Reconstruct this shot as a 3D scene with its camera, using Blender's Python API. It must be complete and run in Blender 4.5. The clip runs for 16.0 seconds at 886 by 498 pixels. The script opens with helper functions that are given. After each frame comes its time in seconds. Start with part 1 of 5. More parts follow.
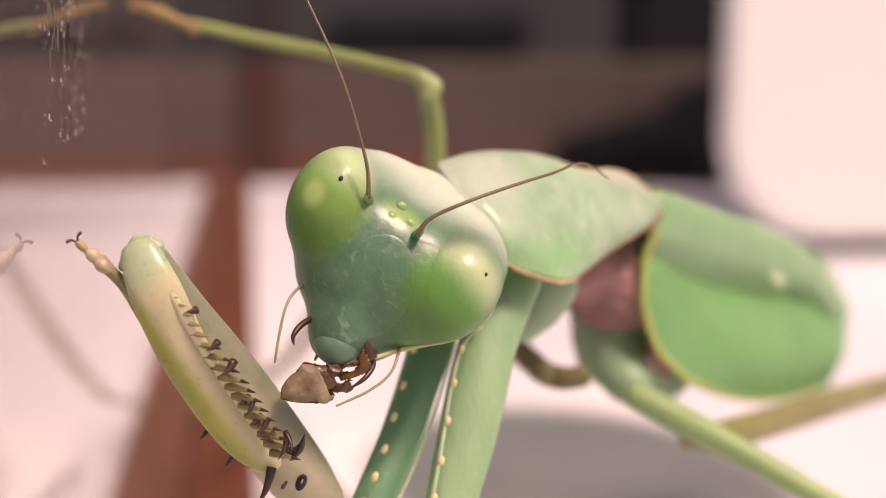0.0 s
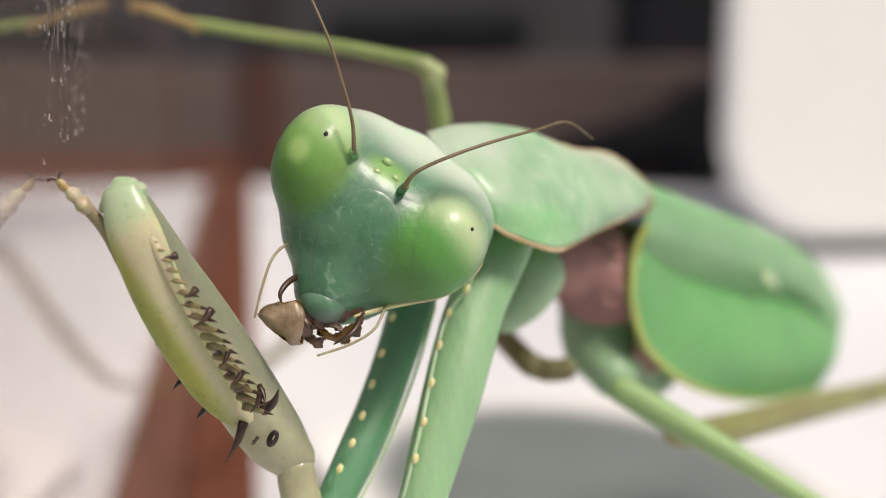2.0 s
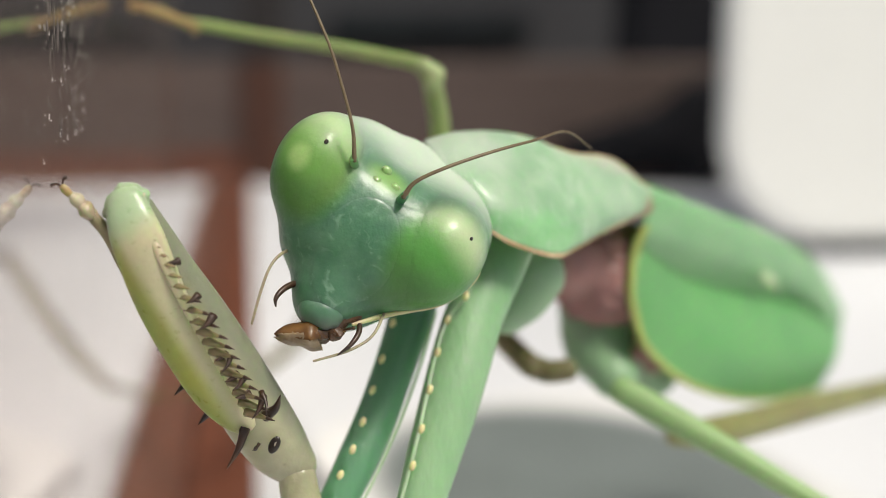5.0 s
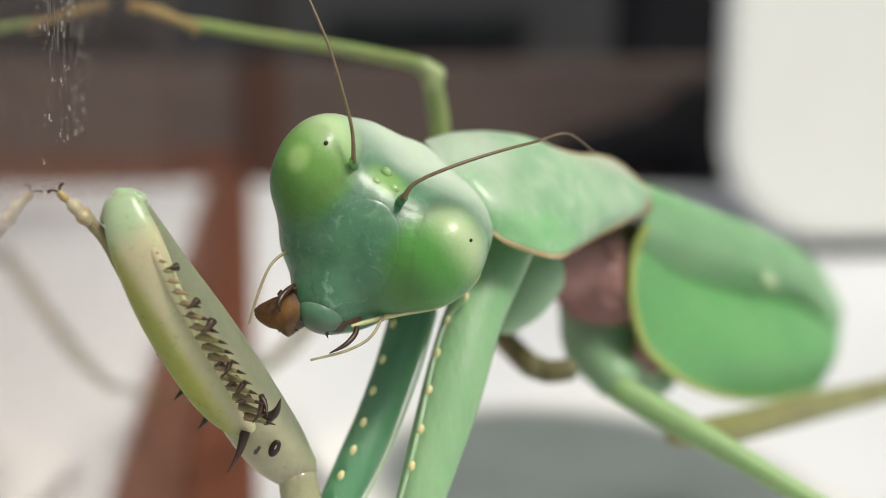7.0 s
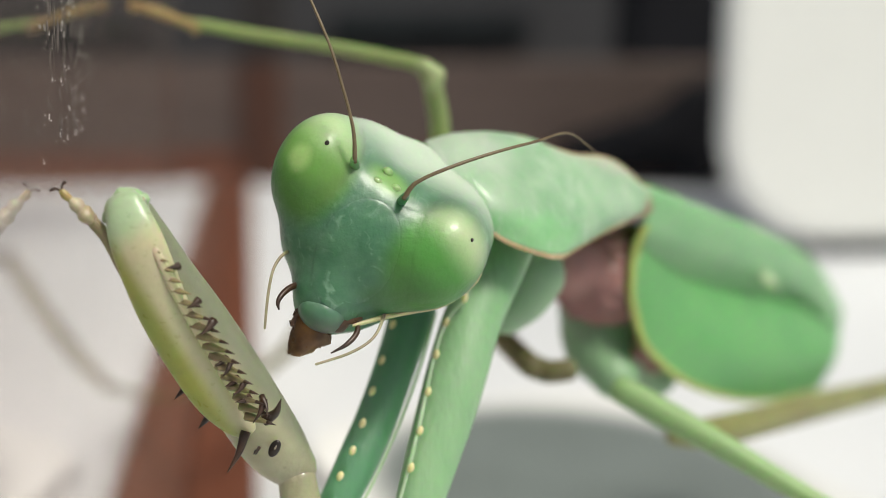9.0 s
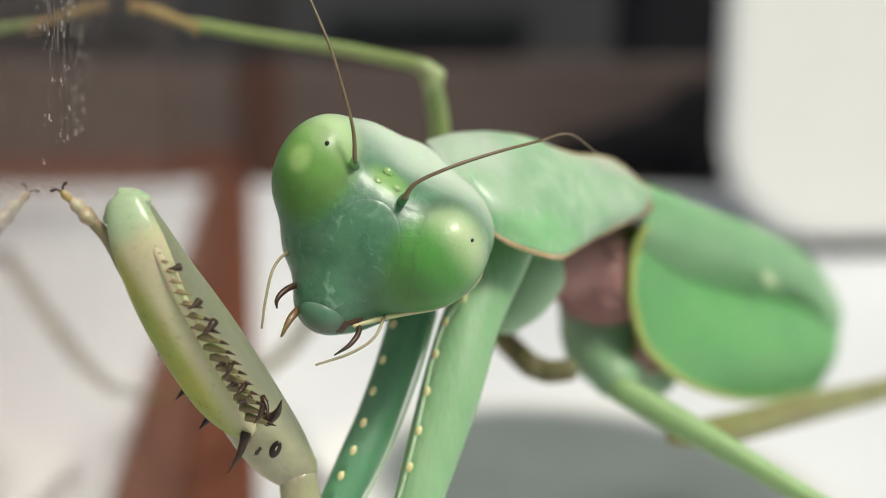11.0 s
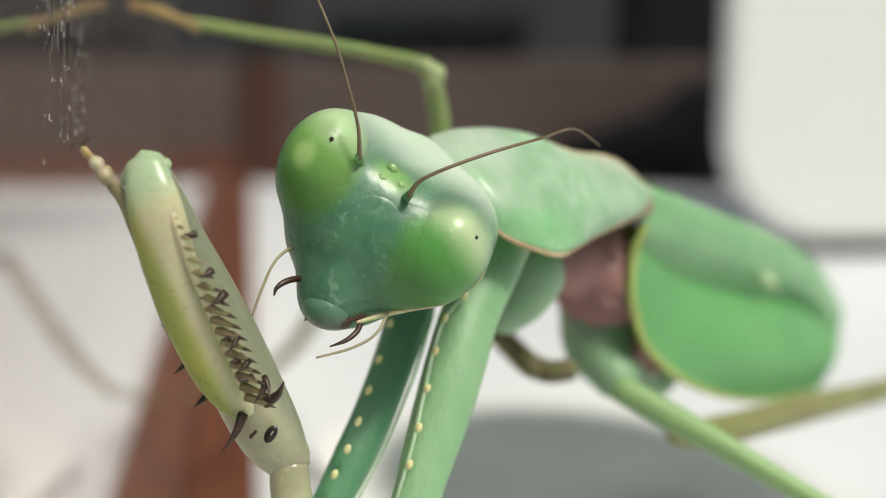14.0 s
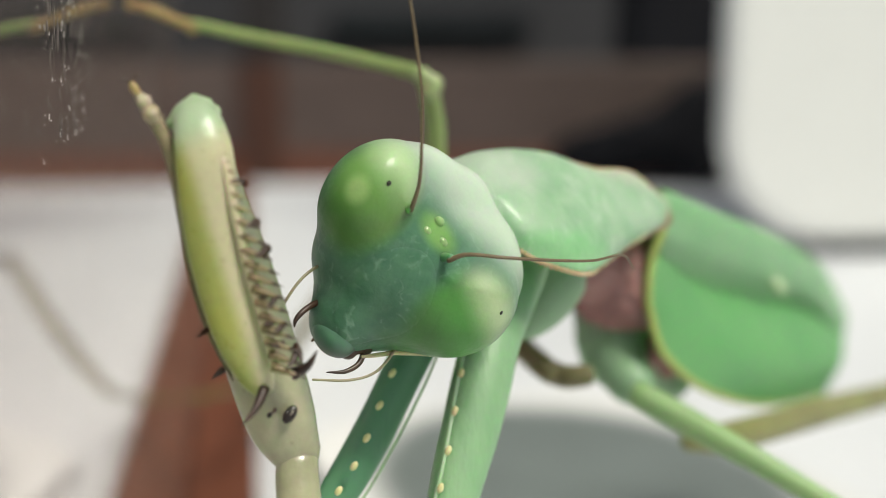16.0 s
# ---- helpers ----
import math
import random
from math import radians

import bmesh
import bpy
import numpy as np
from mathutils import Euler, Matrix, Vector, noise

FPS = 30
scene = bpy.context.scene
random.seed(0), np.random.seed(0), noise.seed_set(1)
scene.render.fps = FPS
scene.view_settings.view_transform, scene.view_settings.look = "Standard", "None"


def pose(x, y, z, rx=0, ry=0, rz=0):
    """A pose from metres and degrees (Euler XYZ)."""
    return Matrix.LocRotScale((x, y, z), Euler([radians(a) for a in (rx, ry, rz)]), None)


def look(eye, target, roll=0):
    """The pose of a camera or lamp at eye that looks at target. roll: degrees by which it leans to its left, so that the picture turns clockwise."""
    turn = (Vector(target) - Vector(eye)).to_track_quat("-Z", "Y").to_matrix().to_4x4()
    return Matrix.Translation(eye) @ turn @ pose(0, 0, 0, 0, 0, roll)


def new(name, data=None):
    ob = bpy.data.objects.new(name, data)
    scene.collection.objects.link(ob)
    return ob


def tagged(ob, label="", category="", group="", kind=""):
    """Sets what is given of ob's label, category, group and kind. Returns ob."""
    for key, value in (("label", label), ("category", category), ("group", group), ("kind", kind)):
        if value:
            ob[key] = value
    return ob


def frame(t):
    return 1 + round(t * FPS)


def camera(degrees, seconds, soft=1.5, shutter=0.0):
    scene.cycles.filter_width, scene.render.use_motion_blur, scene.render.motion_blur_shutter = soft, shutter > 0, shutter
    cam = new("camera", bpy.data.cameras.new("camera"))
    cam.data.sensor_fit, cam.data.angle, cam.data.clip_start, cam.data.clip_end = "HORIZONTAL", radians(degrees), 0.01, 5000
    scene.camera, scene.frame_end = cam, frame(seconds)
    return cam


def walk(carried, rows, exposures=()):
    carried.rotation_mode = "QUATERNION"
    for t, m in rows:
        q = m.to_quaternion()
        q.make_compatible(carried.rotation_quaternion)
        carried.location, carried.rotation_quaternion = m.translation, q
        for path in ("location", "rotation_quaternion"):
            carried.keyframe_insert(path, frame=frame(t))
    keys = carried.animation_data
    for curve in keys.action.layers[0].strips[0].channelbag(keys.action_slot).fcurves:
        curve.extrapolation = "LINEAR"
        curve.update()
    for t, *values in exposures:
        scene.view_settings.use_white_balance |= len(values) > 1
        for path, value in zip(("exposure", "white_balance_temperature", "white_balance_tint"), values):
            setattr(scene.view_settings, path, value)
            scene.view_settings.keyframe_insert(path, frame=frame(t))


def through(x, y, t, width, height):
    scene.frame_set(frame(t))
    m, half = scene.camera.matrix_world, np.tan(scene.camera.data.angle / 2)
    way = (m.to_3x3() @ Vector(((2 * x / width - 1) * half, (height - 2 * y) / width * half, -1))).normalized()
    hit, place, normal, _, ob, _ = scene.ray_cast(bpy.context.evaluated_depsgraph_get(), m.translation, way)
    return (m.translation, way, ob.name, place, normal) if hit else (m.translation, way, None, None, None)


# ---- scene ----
# ---------------------------------------------------------------- camera
LENS = 40.0
cam = camera(LENS, 16.0, soft=0.8)
EYE = pose(0, 0, 0.050, 90 - 9.62, 0, 0)
walk(cam, [(0, EYE), (16.0, EYE)], exposures=[
    (0.0, 0.02, 8000, 40), (0.5, 0.0, 7600, 31), (1.0, -0.07, 7500, 26), (1.6, -0.04, 7200, 20), (2.2, -0.03, 6800, 12),
    (3.5, 0.0, 6750, 9), (6.5, -0.10, 6680, 6), (11.5, -0.10, 6650, 4), (16.0, -0.13, 6650, 3)])
cam.data.dof.use_dof = True
cam.data.dof.focus_distance = 0.0495
cam.data.dof.aperture_fstop = 29.0

# ---------------------------------------------------------------- daylight
SUN_UP, SUN_TURN = 56.0, 50.0      # height above the horizon; turn from straight behind the camera, to the right
world = bpy.data.worlds.new("sky")
scene.world = world
world.use_nodes = True
wn = world.node_tree.nodes
sky = wn.new("ShaderNodeTexSky")
sky.sky_type, sky.sun_disc = "NISHITA", False
sky.sun_elevation, sky.sun_rotation = radians(SUN_UP), radians(180 - SUN_TURN)
sky.air_density, sky.dust_density = 1.0, 3.0
world.node_tree.links.new(sky.outputs[0], wn["Background"].inputs[0])
wn["Background"].inputs[1].default_value = 0.075
sun = new("sun", bpy.data.lights.new("sun", "SUN"))
sun.data.energy, sun.data.angle, sun.data.color = 3.7, radians(16.0), (1.0, 0.95, 0.88)
SUN_DIR = Vector((math.sin(radians(SUN_TURN)) * math.cos(radians(SUN_UP)), -math.cos(radians(SUN_TURN)) * math.cos(radians(SUN_UP)), math.sin(radians(SUN_UP))))
sun.matrix_world = look(SUN_DIR * 2, (0, 0, 0))


# ---------------------------------------------------------------- materials
def material(name, base, second=None, rough=0.5, scale=300.0, fine=2500.0, bump=0.1, sss=0.0, radius=(0.4, 1.0, 0.3), spots=None,
             metal=0.0, coat=0.0, stretch=(1, 1, 1), through=0.0, spec=0.5, grad=None, radial=None, coat_rough=0.12, cap=False):
    """A surface with two scales of variation; scale and fine are per metre. grad: (axis vector in metres^-1, offset, colour) of a pigment that fades in along it."""
    m = bpy.data.materials.new(name)
    m.use_nodes = True
    n, l = m.node_tree.nodes, m.node_tree.links
    bsdf = n["Principled BSDF"]
    co = n.new("ShaderNodeTexCoord")
    mp = n.new("ShaderNodeMapping")
    mp.inputs["Scale"].default_value = stretch
    l.new(co.outputs["Object"], mp.inputs[0])
    big, small = n.new("ShaderNodeTexNoise"), n.new("ShaderNodeTexNoise")
    big.inputs["Scale"].default_value, small.inputs["Scale"].default_value = scale, fine
    big.inputs["Detail"].default_value, small.inputs["Detail"].default_value = 4, 3
    l.new(mp.outputs[0], big.inputs[0]), l.new(mp.outputs[0], small.inputs[0])
    ramp = n.new("ShaderNodeMapRange")
    ramp.inputs[1].default_value, ramp.inputs[2].default_value = 0.32, 0.68
    l.new(big.outputs[0], ramp.inputs[0])
    mix = n.new("ShaderNodeMix")
    mix.data_type = "RGBA"
    mix.inputs[6].default_value = (*base, 1)
    mix.inputs[7].default_value = (*(second or [c * 0.75 for c in base]), 1)
    l.new(ramp.outputs[0], mix.inputs[0])
    last = mix.outputs[2]
    for step in (("grad", "radial") if cap else ("radial", "grad")):
        if step == "radial" and radial:                      # a rim of another pigment: (half sizes in mm, turn, start, end, colour)
            sizes, turn, start, end, colour = radial
            mpr = n.new("ShaderNodeMapping")
            mpr.vector_type = "TEXTURE"
            mpr.inputs["Rotation"].default_value = (0, radians(turn), 0)
            mpr.inputs["Scale"].default_value = [v * 0.001 for v in sizes]
            l.new(co.outputs["Object"], mpr.inputs[0])
            length = n.new("ShaderNodeVectorMath")
            length.operation = "LENGTH"
            l.new(mpr.outputs[0], length.inputs[0])
            rim = n.new("ShaderNodeMapRange")
            rim.interpolation_type = "SMOOTHSTEP"
            rim.inputs[1].default_value, rim.inputs[2].default_value = start, end
            l.new(length.outputs["Value"], rim.inputs[0])
            mixr = n.new("ShaderNodeMix")
            mixr.data_type = "RGBA"
            mixr.inputs[7].default_value = (*colour, 1)
            l.new(rim.outputs[0], mixr.inputs[0]), l.new(last, mixr.inputs[6])
            last = mixr.outputs[2]
        if step == "grad" and grad:
            axis, offset, colour = grad
            dot = n.new("ShaderNodeVectorMath")
            dot.operation = "DOT_PRODUCT"
            dot.inputs[1].default_value = axis
            l.new(co.outputs["Object"], dot.inputs[0])
            rng = n.new("ShaderNodeMapRange")
            rng.interpolation_type = "SMOOTHSTEP"
            rng.inputs[1].default_value, rng.inputs[2].default_value = offset, offset + 1
            l.new(dot.outputs["Value"], rng.inputs[0])
            mixg = n.new("ShaderNodeMix")
            mixg.data_type = "RGBA"
            mixg.inputs[7].default_value = (*colour, 1)
            l.new(rng.outputs[0], mixg.inputs[0]), l.new(last, mixg.inputs[6])
            last = mixg.outputs[2]
    if spots:
        vor = n.new("ShaderNodeTexVoronoi")
        vor.inputs["Scale"].default_value = spots[0]
        l.new(co.outputs["Object"], vor.inputs[0])
        lim = n.new("ShaderNodeMapRange")
        lim.inputs[1].default_value, lim.inputs[2].default_value, lim.inputs[3].default_value, lim.inputs[4].default_value = 0.0, spots[1], spots[3], 0.0
        l.new(vor.outputs["Distance"], lim.inputs[0])
        mix2 = n.new("ShaderNodeMix")
        mix2.data_type = "RGBA"
        mix2.inputs[7].default_value = (*spots[2], 1)
        l.new(lim.outputs[0], mix2.inputs[0]), l.new(last, mix2.inputs[6])
        last = mix2.outputs[2]
    var = n.new("ShaderNodeMix")
    var.data_type, var.blend_type = "RGBA", "MULTIPLY"
    var.inputs[0].default_value = 0.14
    l.new(last, var.inputs[6]), l.new(small.outputs[0], var.inputs[7])
    l.new(var.outputs[2], bsdf.inputs["Base Color"])
    rr = n.new("ShaderNodeMapRange")
    rr.inputs[3].default_value, rr.inputs[4].default_value = max(rough - 0.1, 0.03), min(rough + 0.12, 1)
    l.new(small.outputs[0], rr.inputs[0]), l.new(rr.outputs[0], bsdf.inputs["Roughness"])
    bp = n.new("ShaderNodeBump")
    bp.inputs["Strength"].default_value, bp.inputs["Distance"].default_value = bump, 0.4 / fine
    l.new(small.outputs[0], bp.inputs["Height"]), l.new(bp.outputs[0], bsdf.inputs["Normal"])
    bsdf.inputs["Metallic"].default_value = metal
    bsdf.inputs["Specular IOR Level"].default_value = spec
    bsdf.inputs["Coat Weight"].default_value = coat
    bsdf.inputs["Coat Roughness"].default_value = coat_rough
    if sss:
        bsdf.inputs["Subsurface Weight"].default_value = sss
        bsdf.inputs["Subsurface Radius"].default_value = radius
        bsdf.inputs["Subsurface Scale"].default_value = 0.001
    if through:
        tr, add = n.new("ShaderNodeBsdfTranslucent"), n.new("ShaderNodeMixShader")
        add.inputs[0].default_value = through
        l.new(var.outputs[2], tr.inputs[0]), l.new(bsdf.outputs[0], add.inputs[1]), l.new(tr.outputs[0], add.inputs[2])
        l.new(add.outputs[0], n["Material Output"].inputs[0])
    return m


def glass_material(name):
    m = bpy.data.materials.new(name)
    m.use_nodes = True
    b = m.node_tree.nodes["Principled BSDF"]
    b.inputs["Base Color"].default_value = (0.76, 0.69, 0.66, 1)
    b.inputs["Roughness"].default_value = 0.0
    b.inputs["Transmission Weight"].default_value = 1.0
    b.inputs["IOR"].default_value = 1.48
    n, l = m.node_tree.nodes, m.node_tree.links
    dust, mix, patch = n.new("ShaderNodeBsdfDiffuse"), n.new("ShaderNodeMixShader"), n.new("ShaderNodeTexNoise")
    dust.inputs[0].default_value = (0.42, 0.36, 0.33, 1)
    co, share = n.new("ShaderNodeTexCoord"), n.new("ShaderNodeMapRange")
    patch.inputs["Scale"].default_value, patch.inputs["Detail"].default_value = 180, 5
    share.inputs[3].default_value, share.inputs[4].default_value = 0.025, 0.075
    l.new(co.outputs["Object"], patch.inputs[0]), l.new(patch.outputs[0], share.inputs[0]), l.new(share.outputs[0], mix.inputs[0])
    l.new(b.outputs[0], mix.inputs[1]), l.new(dust.outputs[0], mix.inputs[2]), l.new(mix.outputs[0], n["Material Output"].inputs[0])
    return m


def painter(name, at):
    """A material and the tools to lay pigments on it, in the body's millimetres; at: the part's origin."""
    m = bpy.data.materials.new(name)
    m.use_nodes = True
    n, l = m.node_tree.nodes, m.node_tree.links
    co = n.new("ShaderNodeTexCoord")
    mm = n.new("ShaderNodeMapping")
    mm.inputs["Scale"].default_value, mm.inputs["Location"].default_value = (1000, 1000, 1000), at
    l.new(co.outputs["Object"], mm.inputs[0])

    def grain(scale, detail=4, warp=0.0, stretch=None):
        t = n.new("ShaderNodeTexNoise")
        t.inputs["Scale"].default_value, t.inputs["Detail"].default_value, t.inputs["Distortion"].default_value = scale, detail, warp
        source = mm.outputs[0]
        if stretch:
            mp = n.new("ShaderNodeMapping")
            mp.inputs["Scale"].default_value = stretch
            l.new(source, mp.inputs[0])
            source = mp.outputs[0]
        l.new(source, t.inputs[0])
        return t.outputs[0]

    def ramp(value, low, high, top=1.0):
        r = n.new("ShaderNodeMapRange")
        r.interpolation_type = "SMOOTHSTEP"
        r.inputs[1].default_value, r.inputs[2].default_value, r.inputs[4].default_value = low, high, top
        l.new(value, r.inputs[0])
        return r.outputs[0]

    def along(way):
        d = n.new("ShaderNodeVectorMath")
        d.operation = "DOT_PRODUCT"
        d.inputs[1].default_value = way
        l.new(mm.outputs[0], d.inputs[0])
        return d.outputs["Value"]

    def over(under, colour, share, mode="MIX"):
        x = n.new("ShaderNodeMix")
        x.data_type, x.blend_type = "RGBA", mode
        for slot, v in ((6, under), (7, colour), (0, share)):
            if isinstance(v, (tuple, float)):
                x.inputs[slot].default_value = (*v, 1) if isinstance(v, tuple) else v
            else:
                l.new(v, x.inputs[slot])
        return x.outputs[2]

    def shell_of(centre, sizes, turn):
        mp = n.new("ShaderNodeMapping")
        mp.vector_type = "TEXTURE"
        mp.inputs["Location"].default_value, mp.inputs["Rotation"].default_value, mp.inputs["Scale"].default_value = centre, (0, radians(turn), 0), sizes
        l.new(mm.outputs[0], mp.inputs[0])
        ln = n.new("ShaderNodeVectorMath")
        ln.operation = "LENGTH"
        l.new(mp.outputs[0], ln.inputs[0])
        return ln.outputs["Value"]

    def finish(skin, rough, coat, coat_rough, bump, pitch, sss, spec=0.3):
        bsdf = n["Principled BSDF"]
        l.new(skin, bsdf.inputs["Base Color"])
        r = n.new("ShaderNodeMapRange")
        r.inputs[3].default_value, r.inputs[4].default_value = rough - 0.1, rough + 0.12
        l.new(grain(3.0), r.inputs[0]), l.new(r.outputs[0], bsdf.inputs["Roughness"])
        bp = n.new("ShaderNodeBump")
        bp.inputs["Strength"].default_value, bp.inputs["Distance"].default_value = bump, 0.00022
        l.new(grain(pitch, 5), bp.inputs["Height"]), l.new(bp.outputs[0], bsdf.inputs["Normal"])
        bsdf.inputs["Coat Weight"].default_value, bsdf.inputs["Coat Roughness"].default_value = coat, coat_rough
        bsdf.inputs["Specular IOR Level"].default_value = spec
        bsdf.inputs["Subsurface Weight"].default_value, bsdf.inputs["Subsurface Scale"].default_value = sss, 0.001
        bsdf.inputs["Subsurface Radius"].default_value = (0.5, 1.1, 0.4)
        return m
    return grain, ramp, along, over, shell_of, finish


def head_skin(name, at, eyes, flecks=0.0, rough=0.40):
    """The cuticle of the whole head: teal face, crown paled as if sunlit, and two eyes that pass into the face without
    an edge.
    eyes: rows of (centre, half sizes, turn, direction of the lit side, deep colour and its lit, pale colour)."""
    grain, ramp, along, over, shell_of, finish = painter(name, at)
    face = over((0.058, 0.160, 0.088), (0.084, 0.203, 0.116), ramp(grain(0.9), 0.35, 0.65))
    # milky clouds and fine branching marks on the face
    face = over(face, (0.20, 0.34, 0.245), ramp(grain(1.7, 5, 1.2), 0.54, 0.80, 0.50 + flecks))
    # lower cheeks turn leaf-green
    face = over(face, (0.060, 0.170, 0.052), ramp(shell_of((-2.0, 1.0, -2.1), (2.1, 3.0, 0.9), 20), 1.0, 0.5, 0.75))
    # sunlight on the crown, put into the colour against the shaded face
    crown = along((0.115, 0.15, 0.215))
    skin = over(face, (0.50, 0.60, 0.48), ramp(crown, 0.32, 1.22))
    skin = over(skin, (0.22, 0.42, 0.10), ramp(shell_of((-2.15, 0.2, 2.75), (1.25, 1.6, 0.62), 36), 1.15, 0.35, 0.75))
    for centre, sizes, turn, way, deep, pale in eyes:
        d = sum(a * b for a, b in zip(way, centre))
        # green eye with its lit side paled and its lower side shaded in colour
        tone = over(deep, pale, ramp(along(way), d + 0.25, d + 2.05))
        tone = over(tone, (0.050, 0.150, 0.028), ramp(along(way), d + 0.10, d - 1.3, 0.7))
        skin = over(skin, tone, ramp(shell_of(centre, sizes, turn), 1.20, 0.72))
    # the reflection on one eye, painted as a paler patch
    skin = over(skin, (0.36, 0.50, 0.20), ramp(shell_of((-5.72, -0.75, 3.75), (0.62, 1.3, 0.75), 15), 1.1, 0.3, 0.65))
    skin = over(skin, grain(9.0, 3), 0.10, "MULTIPLY")
    return finish(skin, rough, 0.22, 0.18, 0.16, 2.6, 0.7)


def shield_skin(name, at):
    """Milky mint cuticle with paler branching streaks, a leaf-green skirt and a brown hind corner."""
    grain, ramp, along, over, shell_of, finish = painter(name, at)
    skin = over((0.325, 0.475, 0.315), (0.235, 0.405, 0.240), ramp(grain(0.45, 4, 0.5), 0.35, 0.65))
    skin = over(skin, (0.19, 0.50, 0.19), ramp(shell_of((4.3, 5.5, 0.55), (3.6, 8.0, 1.45), 5), 1.1, 0.45, 0.55))
    skin = over(skin, (0.52, 0.62, 0.50), ramp(grain(0.5, 5, 2.0, (1.4, 0.6, 0.5)), 0.50, 0.74, 0.50))
    skin = over(skin, (0.47, 0.55, 0.45), ramp(shell_of((1.0, 6.5, 4.6), (3.4, 8.0, 1.5), 10), 1.1, 0.4, 0.6))
    skin = over(skin, (0.42, 0.44, 0.36), ramp(shell_of((8.6, 15.0, 4.7), (4.2, 9.0, 0.9), 12), 1.1, 0.4, 0.65))
    skin = over(skin, (0.33, 0.17, 0.11), ramp(shell_of((11.7, 17.8, 2.45), (0.9, 3.0, 0.75), -30), 1.1, 0.3, 0.85))
    skin = over(skin, grain(9.0, 3), 0.10, "MULTIPLY")
    return finish(skin, 0.42, 0.16, 0.18, 0.22, 1.6, 0.5)


HEAD_AT = (-0.62, 6.00, 2.89)
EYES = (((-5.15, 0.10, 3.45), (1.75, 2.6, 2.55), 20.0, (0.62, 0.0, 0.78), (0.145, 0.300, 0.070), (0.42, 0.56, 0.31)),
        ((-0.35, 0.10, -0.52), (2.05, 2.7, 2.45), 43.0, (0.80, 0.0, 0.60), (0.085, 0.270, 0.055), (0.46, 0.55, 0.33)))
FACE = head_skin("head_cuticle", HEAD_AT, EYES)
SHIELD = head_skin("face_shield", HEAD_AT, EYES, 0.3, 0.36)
LIP = material("lip_grey_green", (0.060, 0.160, 0.092), (0.084, 0.190, 0.115), 0.38, 900, 4000, 0.15, 0.6, coat=0.15, grad=((0, 0, -700), 3.75, (0.15, 0.13, 0.13)))
PRONOTUM = shield_skin("pronotum_mint", (11.55, 18.00, 2.40))
SHIELD_RIM = material("shield_rim_pale", (0.58, 0.68, 0.54), (0.44, 0.60, 0.44), 0.42, 500, 3500, 0.1, 0.4)
WING = material("wing_green", (0.17, 0.45, 0.155), (0.14, 0.40, 0.14), 0.42, 200, 3000, 0.15, 0.3, through=0.2)
WING_TOP = material("wing_pale_green", (0.29, 0.54, 0.27), (0.22, 0.47, 0.22), 0.4, 250, 3000, 0.15, 0.3, through=0.15)
WING_RIM = material("wing_rim_yellow", (0.42, 0.48, 0.14), (0.36, 0.42, 0.12), 0.5, 500, 4000, 0.1, 0.3)
# highlight on the wing, painted as a pale green
SUNLIT_SPOT = material("wing_sunlit_spot", (0.50, 0.60, 0.38), (0.42, 0.54, 0.32), 0.35, 900, 4000, 0.1, 0.3)
RIM_TAN = material("rim_tan", (0.62, 0.50, 0.31), (0.46, 0.33, 0.17), 0.5, 1200, 5000, 0.2, 0.2)
CORNER_BROWN = material("corner_brown", (0.27, 0.14, 0.09), (0.17, 0.08, 0.05), 0.5, 900, 4000, 0.2, 0.3)
COXA = material("coxa_green", (0.30, 0.47, 0.265), (0.20, 0.385, 0.195), 0.40, 260, 2600, 0.25, 0.6, coat=0.15, coat_rough=0.25, stretch=(1.6, 1, 0.45))
# highlights on the hips' edges, painted as a paler green
COXA_HIGHLIGHT = material("coxa_edge_highlight", (0.42, 0.60, 0.38), (0.34, 0.52, 0.30), 0.3, 500, 3500, 0.1, 0.5, coat=0.4)
# darker copy of the hip green, with the far hip's shade in the colour
COXA_SHADED = material("coxa_shaded_green", (0.125, 0.31, 0.165), (0.095, 0.26, 0.135), 0.40, 260, 2600, 0.25, 0.6, coat=0.15, coat_rough=0.25, stretch=(1.6, 1, 0.45))
CREAM = material("tubercle_cream", (0.75, 0.70, 0.36), (0.65, 0.62, 0.30), 0.4, 2000, 6000, 0.1, 0.4)
FEMUR = material("femur_grey_green", (0.43, 0.41, 0.265), (0.30, 0.30, 0.18), 0.32, 420, 2600, 0.32, 0.5, spots=(900, 0.10, (0.10, 0.06, 0.03), 0.4), grad=((1190, 0, 740), 0.45, (0.225, 0.24, 0.16)), coat=0.4)
TIBIA = material("tibia_yellow_green", (0.36, 0.37, 0.075), (0.28, 0.32, 0.09), 0.30, 300, 3500, 0.12, 0.5, grad=((1100, 0, 600), -1.78, (0.52, 0.49, 0.31)), radial=((14.1, 14.1, 14.1), 0, 0.895, 0.985, (0.34, 0.44, 0.28)), cap=True)
FOOT_PALE = material("foot_pale", (0.52, 0.47, 0.37), (0.36, 0.28, 0.17), 0.35, 1200, 5000, 0.2, 0.4)
FOOT_DULL = material("foot_dull_olive", (0.30, 0.26, 0.15), (0.16, 0.13, 0.06), 0.45, 700, 3500, 0.2, 0.4)
KEEL = material("keel_dark_olive", (0.115, 0.105, 0.035), (0.075, 0.060, 0.022), 0.4, 700, 3500, 0.2, 0.3)
RIDGE = material("ridge_cream", (0.64, 0.60, 0.38), (0.54, 0.51, 0.31), 0.38, 500, 3500, 0.12, 0.5)
KNEE = material("knee_teal", (0.34, 0.44, 0.28), (0.29, 0.39, 0.23), 0.4, 600, 3500, 0.1, 0.5)
